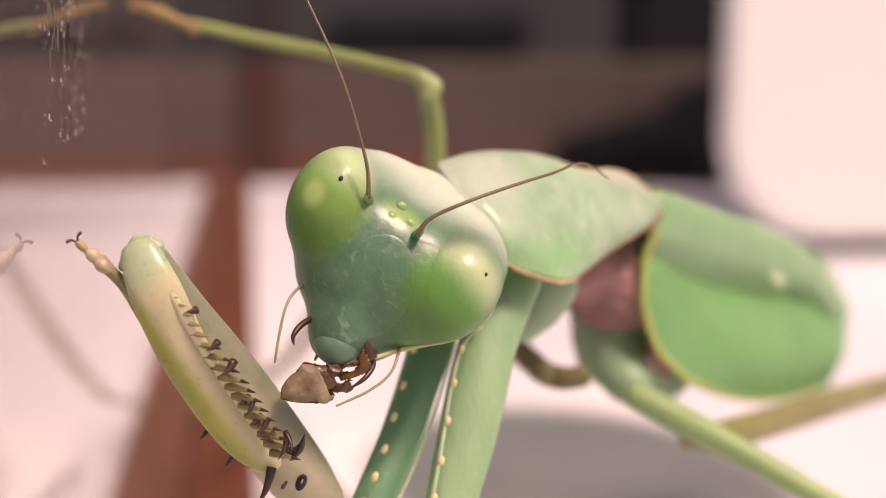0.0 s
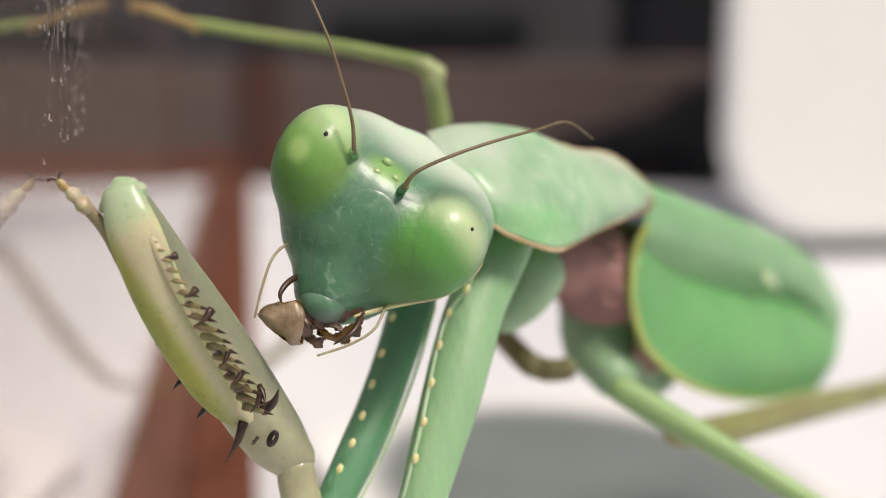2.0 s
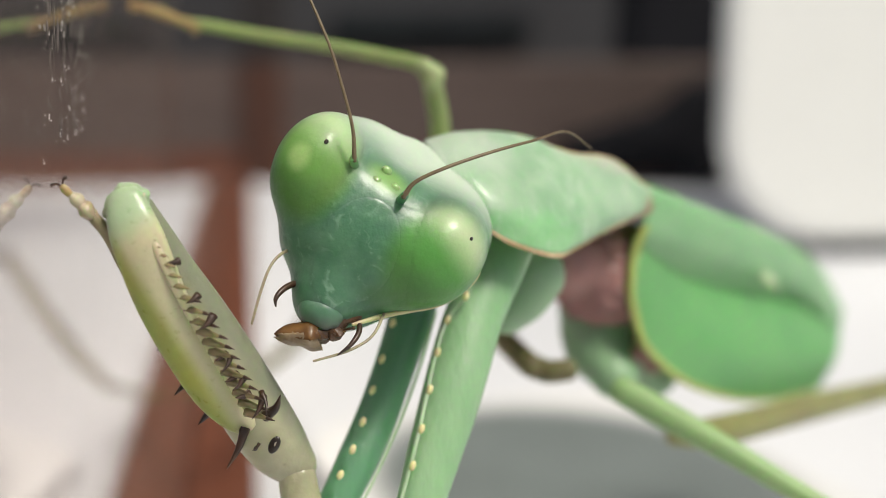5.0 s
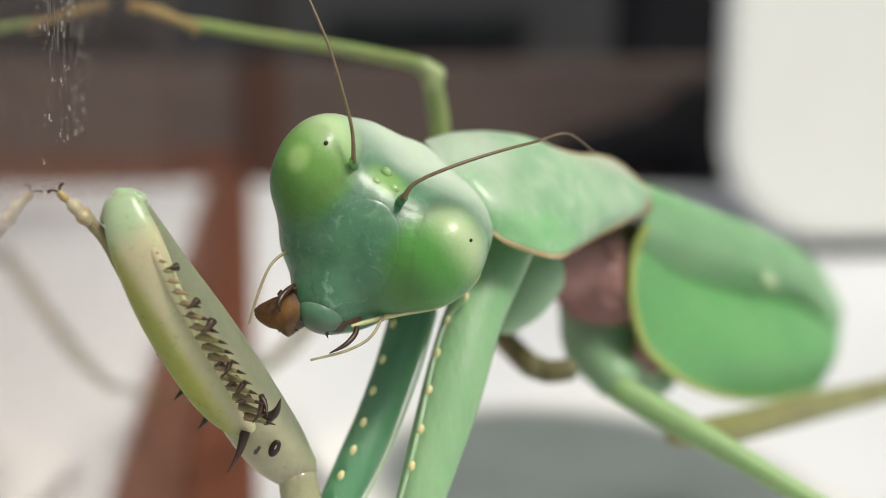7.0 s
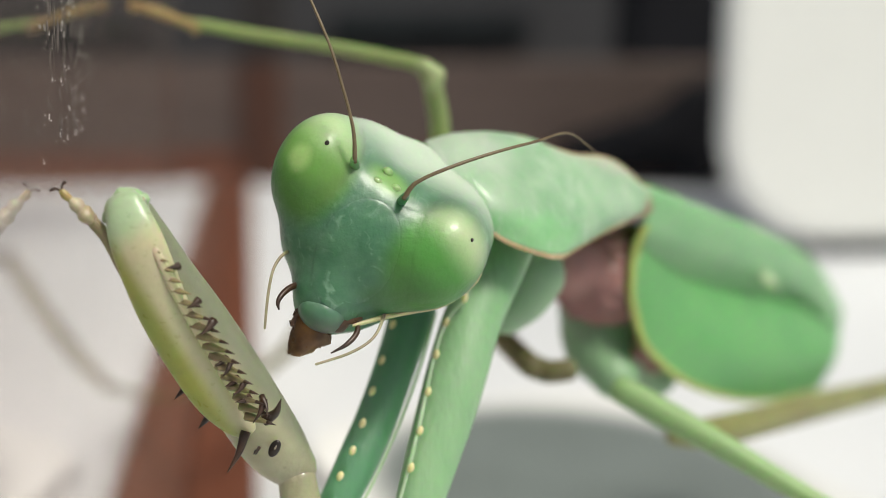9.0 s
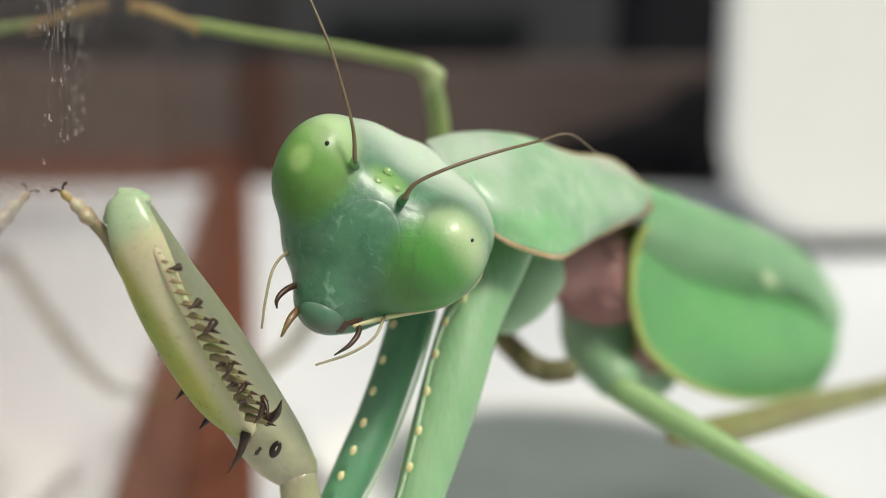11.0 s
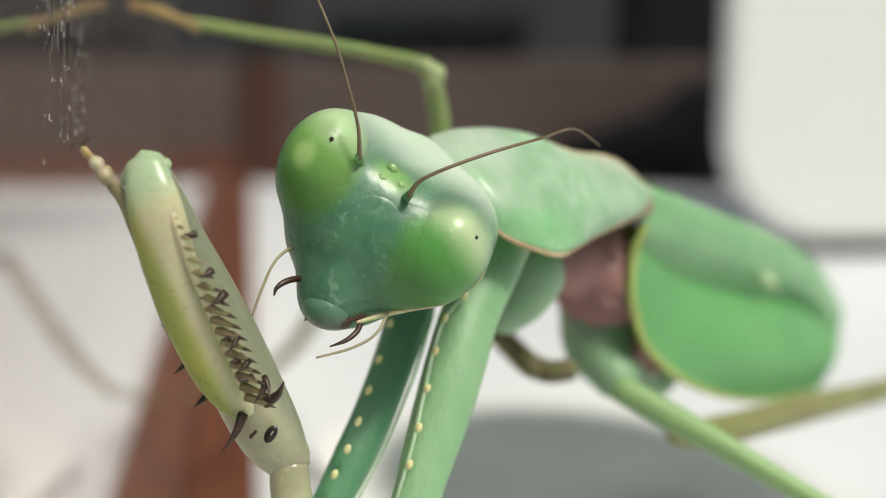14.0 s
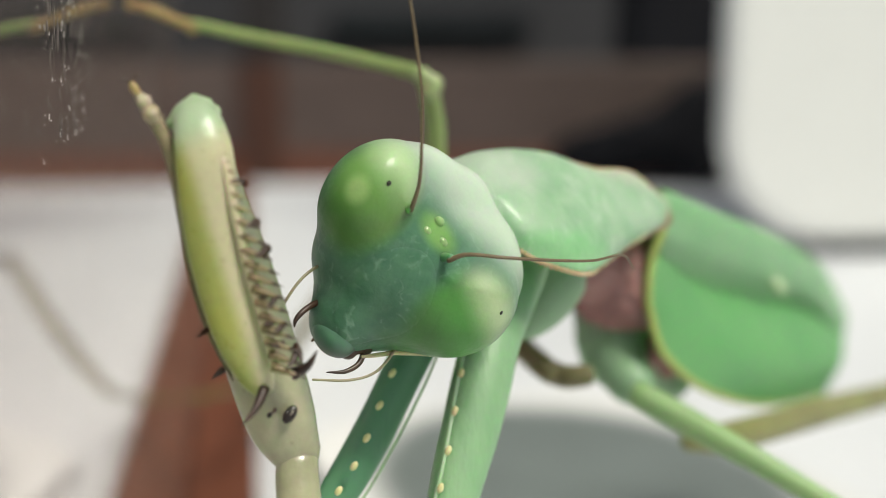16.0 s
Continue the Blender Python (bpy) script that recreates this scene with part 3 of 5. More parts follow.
def build_glass():
    # the pane on which the feet rest: it stands upright and runs away from the eye, back to the wooden post
    near, way = GLASS_AT, GLASS_WAY
    nrm = Vector((-way.y, way.x))
    outline = [(-0.035, 0.0005), (0.378, 0.0005), (0.378, 0.0035), (0.086, 0.0345), (0.086, 0.13), (-0.035, 0.13)]    # the top edge drops towards the post
    bm = bmesh.new()
    rings = [[bm.verts.new((along, side, up)) for along, up in outline] for side in (-0.00003, 0.00003)]
    bm.faces.new(rings[0])
    bm.faces.new(rings[1][::-1])
    for k in range(len(outline)):
        k2 = (k + 1) % len(outline)
        bm.faces.new((rings[0][k2], rings[0][k], rings[1][k], rings[1][k2]))
    bmesh.ops.recalc_face_normals(bm, faces=bm.faces)
    pane = thing("glass_pane", bm, GLASS, pose(near.x, near.y, 0, 0, 0, math.degrees(math.atan2(way.y, way.x))), "clear upright glass pane with dried water marks", "glass pane")
    pane.visible_shadow = False
    rnd = random.Random(5)

    def mark(along, up, tall, wide, mat, label, lean=0.0):
        drop = ellipsoid((0, 0, 0), (lean, 0, 1), tall, wide, 0.012, 8, 8, egg=rnd.uniform(-0.6, 0.2))
        for v in drop.verts:            # ragged, dried edges
            v.co.x *= 1 + 0.5 * noise.noise(Vector((v.co.z * 9000, tall * 7, up * 900)))
        ob = part("water_mark", drop, mat, pane, label)
        ob.location = (along, -0.00005, up)
    for k in range(85):                # a faint veil of run-down streaks
        mark(rnd.gauss(0.0085, 0.0050), rnd.uniform(0.0464, 0.0530), rnd.uniform(0.10, 0.65), rnd.uniform(0.008, 0.030), DUST, "faint dried run-down streak", rnd.uniform(-0.08, 0.08))
    for k in range(90):                 # pale flecks
        mark(rnd.gauss(0.0080, 0.0045), rnd.uniform(0.0455, 0.0525), rnd.choice((0.02, 0.03, 0.03, 0.05, 0.09, 0.16)), rnd.uniform(0.010, 0.022), SPECK, "dried pale water mark", rnd.uniform(-0.6, 0.6))
    for k in range(14):                 # scattered dark grains
        mark(rnd.uniform(-0.004, 0.020), rnd.uniform(0.030, 0.043), 0.025, 0.02, DIRT, "tiny dark grain of dirt")
    # a drip that hangs from two thin trails, and a bright bead
    for side in (-1, 1):
        trail = tube([(side * 0.22, 0, 0.9), (side * 0.19, 0, 0.2), (side * 0.08, 0, -0.3), (0, 0, -0.42)], [0.012, 0.016, 0.016, 0.012], count=14, sides=6)
        part("water_mark", trail, SPECK, pane, "pale trail of a dried drip").location = (0.0045, -0.00005, 0.0529)
    for along, up, r in ((0.0045, 0.0524, 0.045), (0.0052, 0.0459, 0.045), (0.0006, 0.0506, 0.07)):
        mark(along, up, r, r, SPECK, "bright dried bead")
    return pane


GLASS_AT = Vector((-0.0153, 0.0465))
GLASS_WAY = Vector((-0.158, 1.0)).normalized()

# ---------------------------------------------------------------- the mantis, in millimetres: x across, y away from the eye, z up
BODY_POSE = pose(0, 0, 0.050, -9.62, 0, 0) @ Matrix.Translation((0, 0.050, 0))
PIVOT = {"head": (-0.62, 6.00, 2.89), "pronotum": (11.55, 18.00, 2.40), "body": (23.65, 40.00, -6.64), "femur": (-5.95, 2.50, -9.60),
         "coxa_near": (3.07, 7.00, 0.03), "coxa_far": (-1.16, 7.00, -2.36), "midleg": (-13.25, 15.00, 12.10)}
M = {}


def spine(base, tip, width, bend=0.0, sides=6, count=6):
    b, t = np.array(base), np.array(tip)
    side = np.cross(t - b, (0, 1.0, 0))
    mid = (b + t) / 2 + side * bend
    return tube([b, mid, t], [width, width * 0.62, width * 0.06], 1.0, count, sides, ends=False)


def build_head(mantis):
    eye_a, eye_b = (-5.15, 0.90, 3.26), (-0.21, 1.10, -0.24)
    ax_a, ax_b = (-0.85, 0.0, -2.15), (-1.6, 0.0, -1.7)
    skin = [(eye_a, (2.47, 1.82, 1.90), ax_a), (eye_b, (2.44, 2.02, 2.00), ax_b),
            ((-2.61, 1.60, 1.82), (2.32, 1.86, 1.86), (0.81, 0, -0.59)), ((-3.88, 1.00, -0.21), (2.51, 1.90, 1.81), (-0.45, 0, -0.9)),
            ((-4.79, 0.60, -2.28), 1.16), ((-3.78, 2.20, 4.24), 1.16), ((-2.94, 3.20, 4.17), 1.11), ((-1.35, 4.20, 3.36), 1.46), ((0.40, 4.00, 1.91), 1.30),
            ((-2.75, 2.00, -1.42), 1.30), ((-5.41, 2.00, 0.27), 1.21), ((-4.10, 2.20, -1.91), 1.39), ((-3.33, 3.50, 0.27), 2.32),
            ((-2.85, 1.60, 0.80), (2.8, 2.0, 1.95), (0.8, 0, -0.6)), ((-1.95, 1.20, -0.55), 1.55), ((-4.60, 1.15, 0.95), 1.25), ((-0.95, 2.50, 1.05), 1.70), ((-3.85, 2.40, 2.75), 1.50), ((0.50, 2.70, 0.75), 1.38), ((0.62, 3.60, 0.55), 1.30)]
    melted, middle = 1.45, (-2.99, 2.00, 0.99)
    head = part("head", blob(skin, melted, middle, 72, 110), FACE, mantis, "teal-green triangular head capsule, its crown paled as if sunlit", PIVOT["head"])
    M["head"] = head

    def near(ball):
        one = melt([ball], 1.0)
        return lambda p: 0.34 - one(p)
    part("eye", blob(skin, melted, middle, 120, 180, mask=near((eye_a, (2.55, 1.81, 1.95), ax_a)), lift=0.006), FACE, head, "glossy yellow-green compound eye, its lit top paled in the colour")
    part("eye", blob(skin, melted, middle, 120, 180, mask=near((eye_b, (2.51, 2.00, 2.00), ax_b)), lift=0.006), FACE, head, "glossy leaf-green compound eye, its lit rim paled in the colour")
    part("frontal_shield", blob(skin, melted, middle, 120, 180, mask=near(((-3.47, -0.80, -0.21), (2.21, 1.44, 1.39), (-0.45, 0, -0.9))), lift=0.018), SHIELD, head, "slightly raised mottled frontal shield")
    part("lip", ellipsoid((-4.87, 0.10, -2.58), (0.9, 0, -0.45), 1.03, 0.83, 0.93, 24, 36), LIP, head, "rounded greyish upper lip")
    part("eye_spot", ellipsoid((-4.63, -0.58, 4.31), (0.3, 0, 1), 0.14, 0.12, 0.32, 8, 12), BLACK, head, "tiny black eye spot")
    part("eye_spot", ellipsoid((1.25, -0.15, 0.39), (0.3, 0, 1), 0.12, 0.10, 0.32, 8, 12), BLACK, head, "tiny black eye spot")
    for p in ((-2.61, -0.20, 2.77), (-1.86, -0.12, 2.49), (-2.20, 0.15, 3.21)):
        part("ocellus", ellipsoid(p, (0.8, 0, -0.6), 0.23, 0.19, 0.16, 10, 14), OCELLUS, head, "small shiny yellow-green ocellus")
    for name, p, q, r in (("antenna_socket", (-3.52, -0.10, 3.31), (-3.52, -0.80, 3.65), 0.21), ("antenna_socket", (-1.69, -0.20, 1.92), (-1.43, -1.00, 2.18), 0.21)):
        part(name, tube([p, q], [r, r * 0.8], count=6), FACE, head)
    # tube added to draw the rim light along the lower edge
    part("eye_rim_light", tube([(-3.60, -0.05, -3.12), (-3.05, 0.20, -2.98), (-2.23, 0.60, -2.78), (-1.16, 0.80, -2.58), (-0.05, 0.90, -2.36), (0.92, 1.05, -1.82), (1.58, 1.50, -1.20), (1.86, 2.10, -0.50)], [0.07, 0.10, 0.11, 0.11, 0.11, 0.11, 0.10, 0.03], count=26, sides=8), RIM_LIGHT, head, "thin straw tube drawing the rim light under the eye")
    part("mandible", blob([((-4.23, 0.10, -3.00), 0.44), ((-3.50, 0.30, -2.87), 0.28)], 0.3, (-3.98, -0.20, -3.03), 16, 22), CHITIN_DARK, head, "brown mandible under the lip")
    M["hook_l"] = part("jaw_hook", tube([(-5.73, 0.60, -1.39), (-6.16, -0.10, -1.55), (-6.46, -0.50, -1.82), (-6.61, -0.70, -2.13), (-6.57, -0.70, -2.43)], [0.14, 0.13, 0.12, 0.09, 0.03], count=14, sides=8), SPINE_DARK, head, "dark brown hooked jaw", (-5.73, 0.60, -1.39))
    M["hook_r"] = part("jaw_hook", tube([(-3.57, 0.60, -2.68), (-3.38, -0.10, -3.31), (-3.72, -0.60, -3.83), (-4.34, -0.80, -4.23)], [0.13, 0.12, 0.10, 0.03], count=14, sides=8), SPINE_DARK, head, "dark brown hooked jaw", (-3.57, 0.60, -2.68))
    M["lobe"] = part("jaw_lobe", tube([(-5.59, 0.40, -2.20), (-6.08, -0.40, -2.74), (-6.42, -0.80, -3.52)], [0.16, 0.16, 0.05], 0.5, 10, 8), JAW, head, "amber-brown jaw lobe", (-5.59, 0.40, -2.20))
    M["palp_l"] = part("palp", tube([(-6.04, 1.20, 0.02), (-6.52, 0.30, -0.21), (-6.90, -0.30, -0.81), (-7.16, -0.60, -1.93), (-7.35, -0.70, -3.14)], [0.08, 0.07, 0.06, 0.06, 0.05], count=20, sides=8), PALP, head, "thin straw-coloured mouth palp", (-6.41, 0.00, -0.21))
    M["palp_r"] = part("palp", tube([(-2.25, 1.60, -2.13), (-2.34, 0.40, -2.83), (-2.68, -0.20, -3.68), (-3.53, -0.60, -4.33), (-4.84, -0.80, -4.91)], [0.08, 0.07, 0.06, 0.06, 0.05], count=22, sides=8), PALP, head, "thin straw-coloured mouth palp", (-2.34, 0.40, -2.50))
    M["ant_l"] = part("antenna", tube([(-3.49, -0.80, 3.54), (-3.53, -1.20, 4.78), (-3.88, -1.40, 6.23), (-4.42, -1.40, 8.03), (-5.19, -1.20, 9.88), (-6.03, -0.80, 11.67)], [0.105, 0.075, 0.064, 0.060, 0.056, 0.045], count=40, sides=8), ANTENNA, head, "long thin brown antenna", (-3.49, -0.80, 3.54))
    M["ant_r"] = part("antenna", tube([(-1.52, -1.00, 2.07), (-1.00, -1.20, 2.70), (0.36, -1.20, 3.32), (2.21, -0.40, 3.98), (4.05, 1.00, 4.55), (5.60, 3.00, 5.05), (7.00, 5.00, 4.45)], [0.12, 0.085, 0.075, 0.070, 0.060, 0.050, 0.032], count=44, sides=8), ANTENNA, head, "long thin brown antenna", (-1.52, -1.00, 2.07))


def build_pronotum(mantis):
    edge = [(1.96, 4.00, 1.03), (3.04, 4.20, 0.35), (4.49, 5.00, -0.13), (5.36, 6.10, -0.26), (6.05, 7.50, -0.07), (8.23, 12.00, 0.92), (11.34, 17.50, 2.04)]
    plate = part("pronotum", shell([
        [(0.65, 17.00, 3.30), (2.79, 20.00, 3.44), (6.22, 24.00, 3.13), (9.33, 27.00, 2.72), (11.59, 29.00, 2.53), (14.04, 30.00, 1.82)],
        [(-0.25, 11.00, 4.70), (1.64, 13.00, 5.24), (4.56, 15.00, 5.22), (7.45, 18.00, 4.45), (9.92, 21.00, 4.25), (12.40, 23.00, 3.02)],
        [(-0.76, 6.50, 4.96), (0.95, 7.00, 5.40), (3.73, 9.00, 5.45), (6.51, 12.00, 4.78), (9.08, 15.00, 4.62), (11.64, 18.50, 3.15)],
        [(0.15, 4.50, 3.57), (1.68, 4.80, 3.59), (3.83, 6.50, 3.57), (6.57, 10.00, 3.23), (9.02, 13.50, 3.12), (11.53, 17.50, 2.69)],
        [(1.15, 4.00, 2.03), (2.41, 4.00, 1.78), (4.24, 5.00, 1.43), (6.35, 8.00, 1.51), (8.66, 12.00, 1.90), (11.47, 17.50, 2.29)],
        edge], 40, 60, 0.16, 0.03), PRONOTUM, mantis, "pale mint-green leaf-like shield", PIVOT["pronotum"])
    M["pronotum"] = plate
    part("rim", tube(edge, [0.07, 0.08, 0.08, 0.08, 0.08, 0.10, 0.16], count=50, sides=8), RIM_TAN, plate, "tan finely toothed rim")
    for k, p in enumerate(curve_points(edge, 76)[3:66]):
        part("tooth", ellipsoid(p + np.array((0, -0.05, -0.07)), (0.2 * (-1) ** k, 0, 1), 0.15, 0.055, 0.08, 6, 6), RIM_TAN, plate)
    part("hind_corner", tube([(9.20, 13.75, 1.28), (10.30, 15.65, 1.66), (11.30, 17.30, 2.06), (11.62, 17.70, 2.50)], [0.08, 0.15, 0.20, 0.10], count=20, sides=8, lumps=0.2), CORNER_BROWN, plate, "brown hind corner of the rim")
    part("front_rim", tube([(-0.71, 6.40, 4.92), (0.18, 4.40, 3.56), (1.18, 3.90, 2.03), (1.95, 3.90, 1.03)], [0.07, 0.08, 0.08, 0.07], count=30, sides=8), SHIELD_RIM, plate, "pale thickened front edge")
    part("ridge_line", tube([(3.73, 9.00, 5.53), (6.51, 12.00, 4.88), (9.08, 15.00, 4.72), (11.64, 18.50, 3.25)], [0.04, 0.07, 0.08, 0.10], count=40, sides=8, lumps=0.4), RIM_TAN, plate, "thin tan line along the ridge")
    part("neck", tube([(-0.63, 6.50, 2.91), (1.27, 9.50, 2.24), (3.39, 13.00, 1.49)], [1.21, 1.21, 1.21], count=16), BODY, plate, "green neck under the shield")


def build_body(mantis):
    thorax = part("thorax", blob([((9.14, 24.00, -4.26), 1.92), ((9.29, 23.00, -6.13), 1.76), ((10.15, 21.00, -7.61), 1.25), ((11.73, 27.00, -6.04), 2.07), ((13.08, 27.00, -7.65), 1.79), ((9.03, 26.00, -1.38), 2.47)],
        2.0, (10.13, 25.00, -5.54), 44, 60, 0.12, 2.5), BODY, mantis, "green thorax side with leg bases", PIVOT["body"])
    M["thorax"] = thorax
    part("membrane", blob([((7.03, 19.50, -0.68), 1.92), ((9.27, 21.80, -1.63), 2.81), ((11.21, 23.60, -0.38), 1.99), ((8.72, 22.00, 0.53), 1.84), ((6.34, 18.60, -0.80), 1.54), ((10.77, 23.40, -2.42), 2.06)], 1.2, (8.56, 22.00, -1.14), 56, 80, 0.34, 4.5), PINK, thorax, "wrinkled dusky pink membrane")
    part("membrane", blob([((12.09, 24.20, -5.82), 1.03), ((12.99, 24.80, -6.91), 0.76)], 0.4, (12.37, 24.40, -6.25), 18, 24, 0.15), PINK, thorax, "dusky pink joint membrane")
    part("leg_base", blob([((4.70, 13.00, -1.35), 1.62), ((3.95, 13.00, -2.55), 1.40), ((3.20, 13.00, -3.55), 0.85)], 0.8, (4.10, 13.00, -2.20), 26, 36), BODY, thorax, "rounded green leg base")
    part("abdomen", tube([(15.01, 36.00, -2.36), (20.12, 43.00, -4.71), (27.59, 55.00, -7.75), (34.84, 68.00, -10.35)], [3.2, 3.8, 3.4, 1.5], count=20, sides=20), BODY, thorax, "green abdomen under the wings")
    crease = [(11.50, 20.00, 0.03), (15.19, 25.90, -1.80), (20.80, 33.60, -3.07), (26.50, 41.20, -4.02), (31.72, 47.60, -6.75)]
    wing = part("forewing", shell([
        [(12.98, 26.00, 3.00), (18.64, 34.00, 1.52), (26.10, 44.00, -0.48), (31.54, 52.00, -2.79), (34.80, 58.00, -6.07)],
        [(11.49, 19.50, 3.71), (16.23, 25.00, 2.47), (22.00, 33.00, 1.12), (28.10, 42.00, -1.07), (32.78, 50.00, -4.97)],
        [(11.32, 18.50, 1.62), (15.49, 24.00, 0.31), (21.04, 31.50, -1.10), (26.99, 40.00, -2.88), (31.98, 48.00, -5.87)],
        crease], 26, 50, 0.15, 0.03), WING_TOP, mantis, "pale green folded forewing", PIVOT["body"])
    M["wing"] = wing
    rim = [(10.87, 19.50, -3.36), (11.86, 20.20, -5.83), (15.25, 24.00, -8.31), (21.17, 32.00, -10.16), (28.32, 42.00, -10.64)]
    part("costal_field", shell([
        [(x, y + 0.04, z) for x, y, z in crease],
        [(10.73, 19.00, -1.73), (13.40, 22.00, -3.98), (18.18, 27.40, -5.89), (23.91, 35.00, -7.26), (30.29, 44.00, -8.34)],
        rim], 26, 50, 0.15, 0.03), WING, wing, "broad rounded leaf-green wing field")
    part("forewing_half", shell([
        [(12.64, 24.00, 3.13), (17.75, 31.00, 1.84), (24.32, 40.00, 0.21), (30.43, 49.00, -2.07), (34.45, 56.00, -5.66)],
        [(14.50, 32.00, 1.94), (20.31, 40.00, 0.46), (27.95, 51.00, -1.83), (33.91, 60.00, -4.55), (37.16, 66.00, -7.49)],
        [(16.59, 38.00, -0.37), (22.79, 47.00, -2.66), (30.67, 59.00, -5.52), (35.90, 67.00, -8.09), (38.40, 72.00, -9.57)]], 16, 40, 0.15, 0.03), WING, wing, "folded forewing of the other side")
    # flat oval added where the wing catches the sun
    part("wing_highlight", ellipsoid((22.01, 32.60, -2.11), (-0.55, 0.3, 0.8), 0.84, 0.42, 0.25, 10, 16), SUNLIT_SPOT, wing, "pale oval standing in for the sunlit highlight on the wing")
    part("wing_rim", tube([(11.43, 18.80, 1.31), (10.83, 19.00, -0.29), (10.70, 19.20, -2.06), *rim], [0.26, 0.26, 0.26, 0.26, 0.23, 0.21, 0.19, 0.13], count=60, sides=8), WING_RIM, wing, "yellowish wing rim")


def build_legs(mantis):
    # fore leg raised to the glass: thigh, shin folded against it, foot
    fem = part("fore_femur", tube([(-6.13, 2.40, -9.66), (-7.02, 1.80, -8.46), (-8.00, 1.00, -6.70), (-9.02, 0.20, -4.71), (-9.88, -0.60, -2.94), (-10.94, -1.40, -0.99), (-11.63, -2.00, 0.47), (-11.96, -2.40, 1.52)],
        [0.93, 1.35, 1.46, 1.42, 1.28, 1.11, 0.97, 0.72], 0.62, 44, 24), FEMUR, mantis, "pale grey-green spined thigh of the fore leg", PIVOT["femur"])
    M["femur"] = fem
    part("knee", blob([((-12.48, -2.75, 1.52), 0.56), ((-11.82, -2.75, 1.62), 0.50), ((-12.30, -2.85, 2.08), 0.34), ((-11.88, -2.80, 2.10), 0.30), ((-11.46, -2.75, 2.00), 0.17), ((-12.10, -2.60, 1.05), 0.70), ((-12.95, -2.75, 1.22), 0.20)],
        0.22, (-12.05, -2.75, 1.60), 44, 64, 0.04, 3), KNEE, fem, "pale teal knobbed knee")
    part("knee_crease", tube([(-11.42, -3.10, 1.98), (-11.52, -3.42, 1.60), (-11.68, -3.60, 1.00), (-11.78, -3.66, 0.45)], [0.05, 0.07, 0.07, 0.03], 0.6, 16, 8), RIDGE, fem, "pale crease under the knee")
    part("outer_keel", tube([(-13.04, -2.40, 0.69), (-12.53, -2.30, -0.60), (-11.92, -1.90, -2.19), (-11.35, -1.30, -3.69), (-10.66, -0.50, -5.10), (-9.86, 0.20, -6.35), (-9.05, 0.70, -7.40)], [0.12, 0.19, 0.21, 0.21, 0.20, 0.15, 0.05], 0.8, 44, 10, lumps=0.12), KEEL, fem, "dark olive outer edge of the thigh")
    part("groove_spot", ellipsoid((-6.91, 0.45, -8.27), (0.5, 0, 1), 0.39, 0.23, 0.09, 8, 14), BLACK, fem, "dark eyespot on the thigh")
    part("spot_centre", ellipsoid((-6.86, 0.36, -8.22), (0.5, 0, 1), 0.11, 0.035, 0.03, 8, 10), FEMUR, fem, "pale glint in the eyespot")
    part("groove_spot", ellipsoid((-7.67, 0.40, -8.40), (0.5, 0, 1), 0.12, 0.09, 0.07, 8, 10), BLACK, fem, "dark fleck on the thigh")
    tib = part("fore_tibia", tube([(-12.19, -3.10, 1.81), (-11.89, -3.25, 0.89), (-11.54, -3.10, -0.15), (-10.98, -2.30, -2.10), (-10.24, -1.50, -3.94), (-9.25, -0.70, -5.84), (-8.43, -0.10, -6.97), (-8.02, 0.20, -7.48)],
        [0.74, 0.96, 1.06, 1.05, 0.99, 0.91, 0.72, 0.46], 0.5, 40, 22), TIBIA, mantis, "yellow-green shin folded against the thigh", PIVOT["femur"])
    M["tibia"] = tib
    part("claw", spine((-8.02, -0.10, -7.48), (-8.71, -0.60, -9.10), 0.22, 0.06, 8, 8), SPINE_DARK, fem, "dark curved groove claw")
    part("inner_ridge", tube([(-11.55, -3.40, 0.89), (-10.86, -3.40, -0.19), (-10.19, -2.90, -1.73), (-9.45, -2.20, -3.35), (-8.57, -1.40, -5.12), (-7.75, -0.60, -6.86)], [0.12, 0.19, 0.21, 0.21, 0.21, 0.14], 0.7, 30, 12), RIDGE, tib, "pale straw saw ridge")
    line = curve_points([(-11.27, -3.50, 0.50), (-10.69, -3.40, -0.37), (-10.17, -3.00, -1.55), (-9.55, -2.40, -2.94), (-8.93, -1.90, -4.18), (-8.32, -1.30, -5.45), (-7.72, -0.80, -6.74)], 19)
    for i, p in enumerate(line):
        k = 0.22 + 0.78 * min(1.0, max(0.0, (i - 2) / 8))
        tip = p + np.array((0.98 * k, -0.30 * k, -0.30 * k))
        part("tibial_spine", spine(p + np.array((-0.18, 0.05, 0.0)), tip, 0.085 + 0.125 * k), SPINE_PALE, tib, "straw-coloured saw spine")
        if i > 6:
            part("spine_tip", spine(p + (tip - p) * 0.72, tip + (tip - p) * 0.12, 0.085), SPINE_DARK, tib, "dark spine tip")
    part("hook", spine((-7.14, -0.70, -6.93), (-6.40, -1.30, -5.99), 0.26, -0.14, 8, 8), SPINE_DARK, tib, "dark curved end hook")
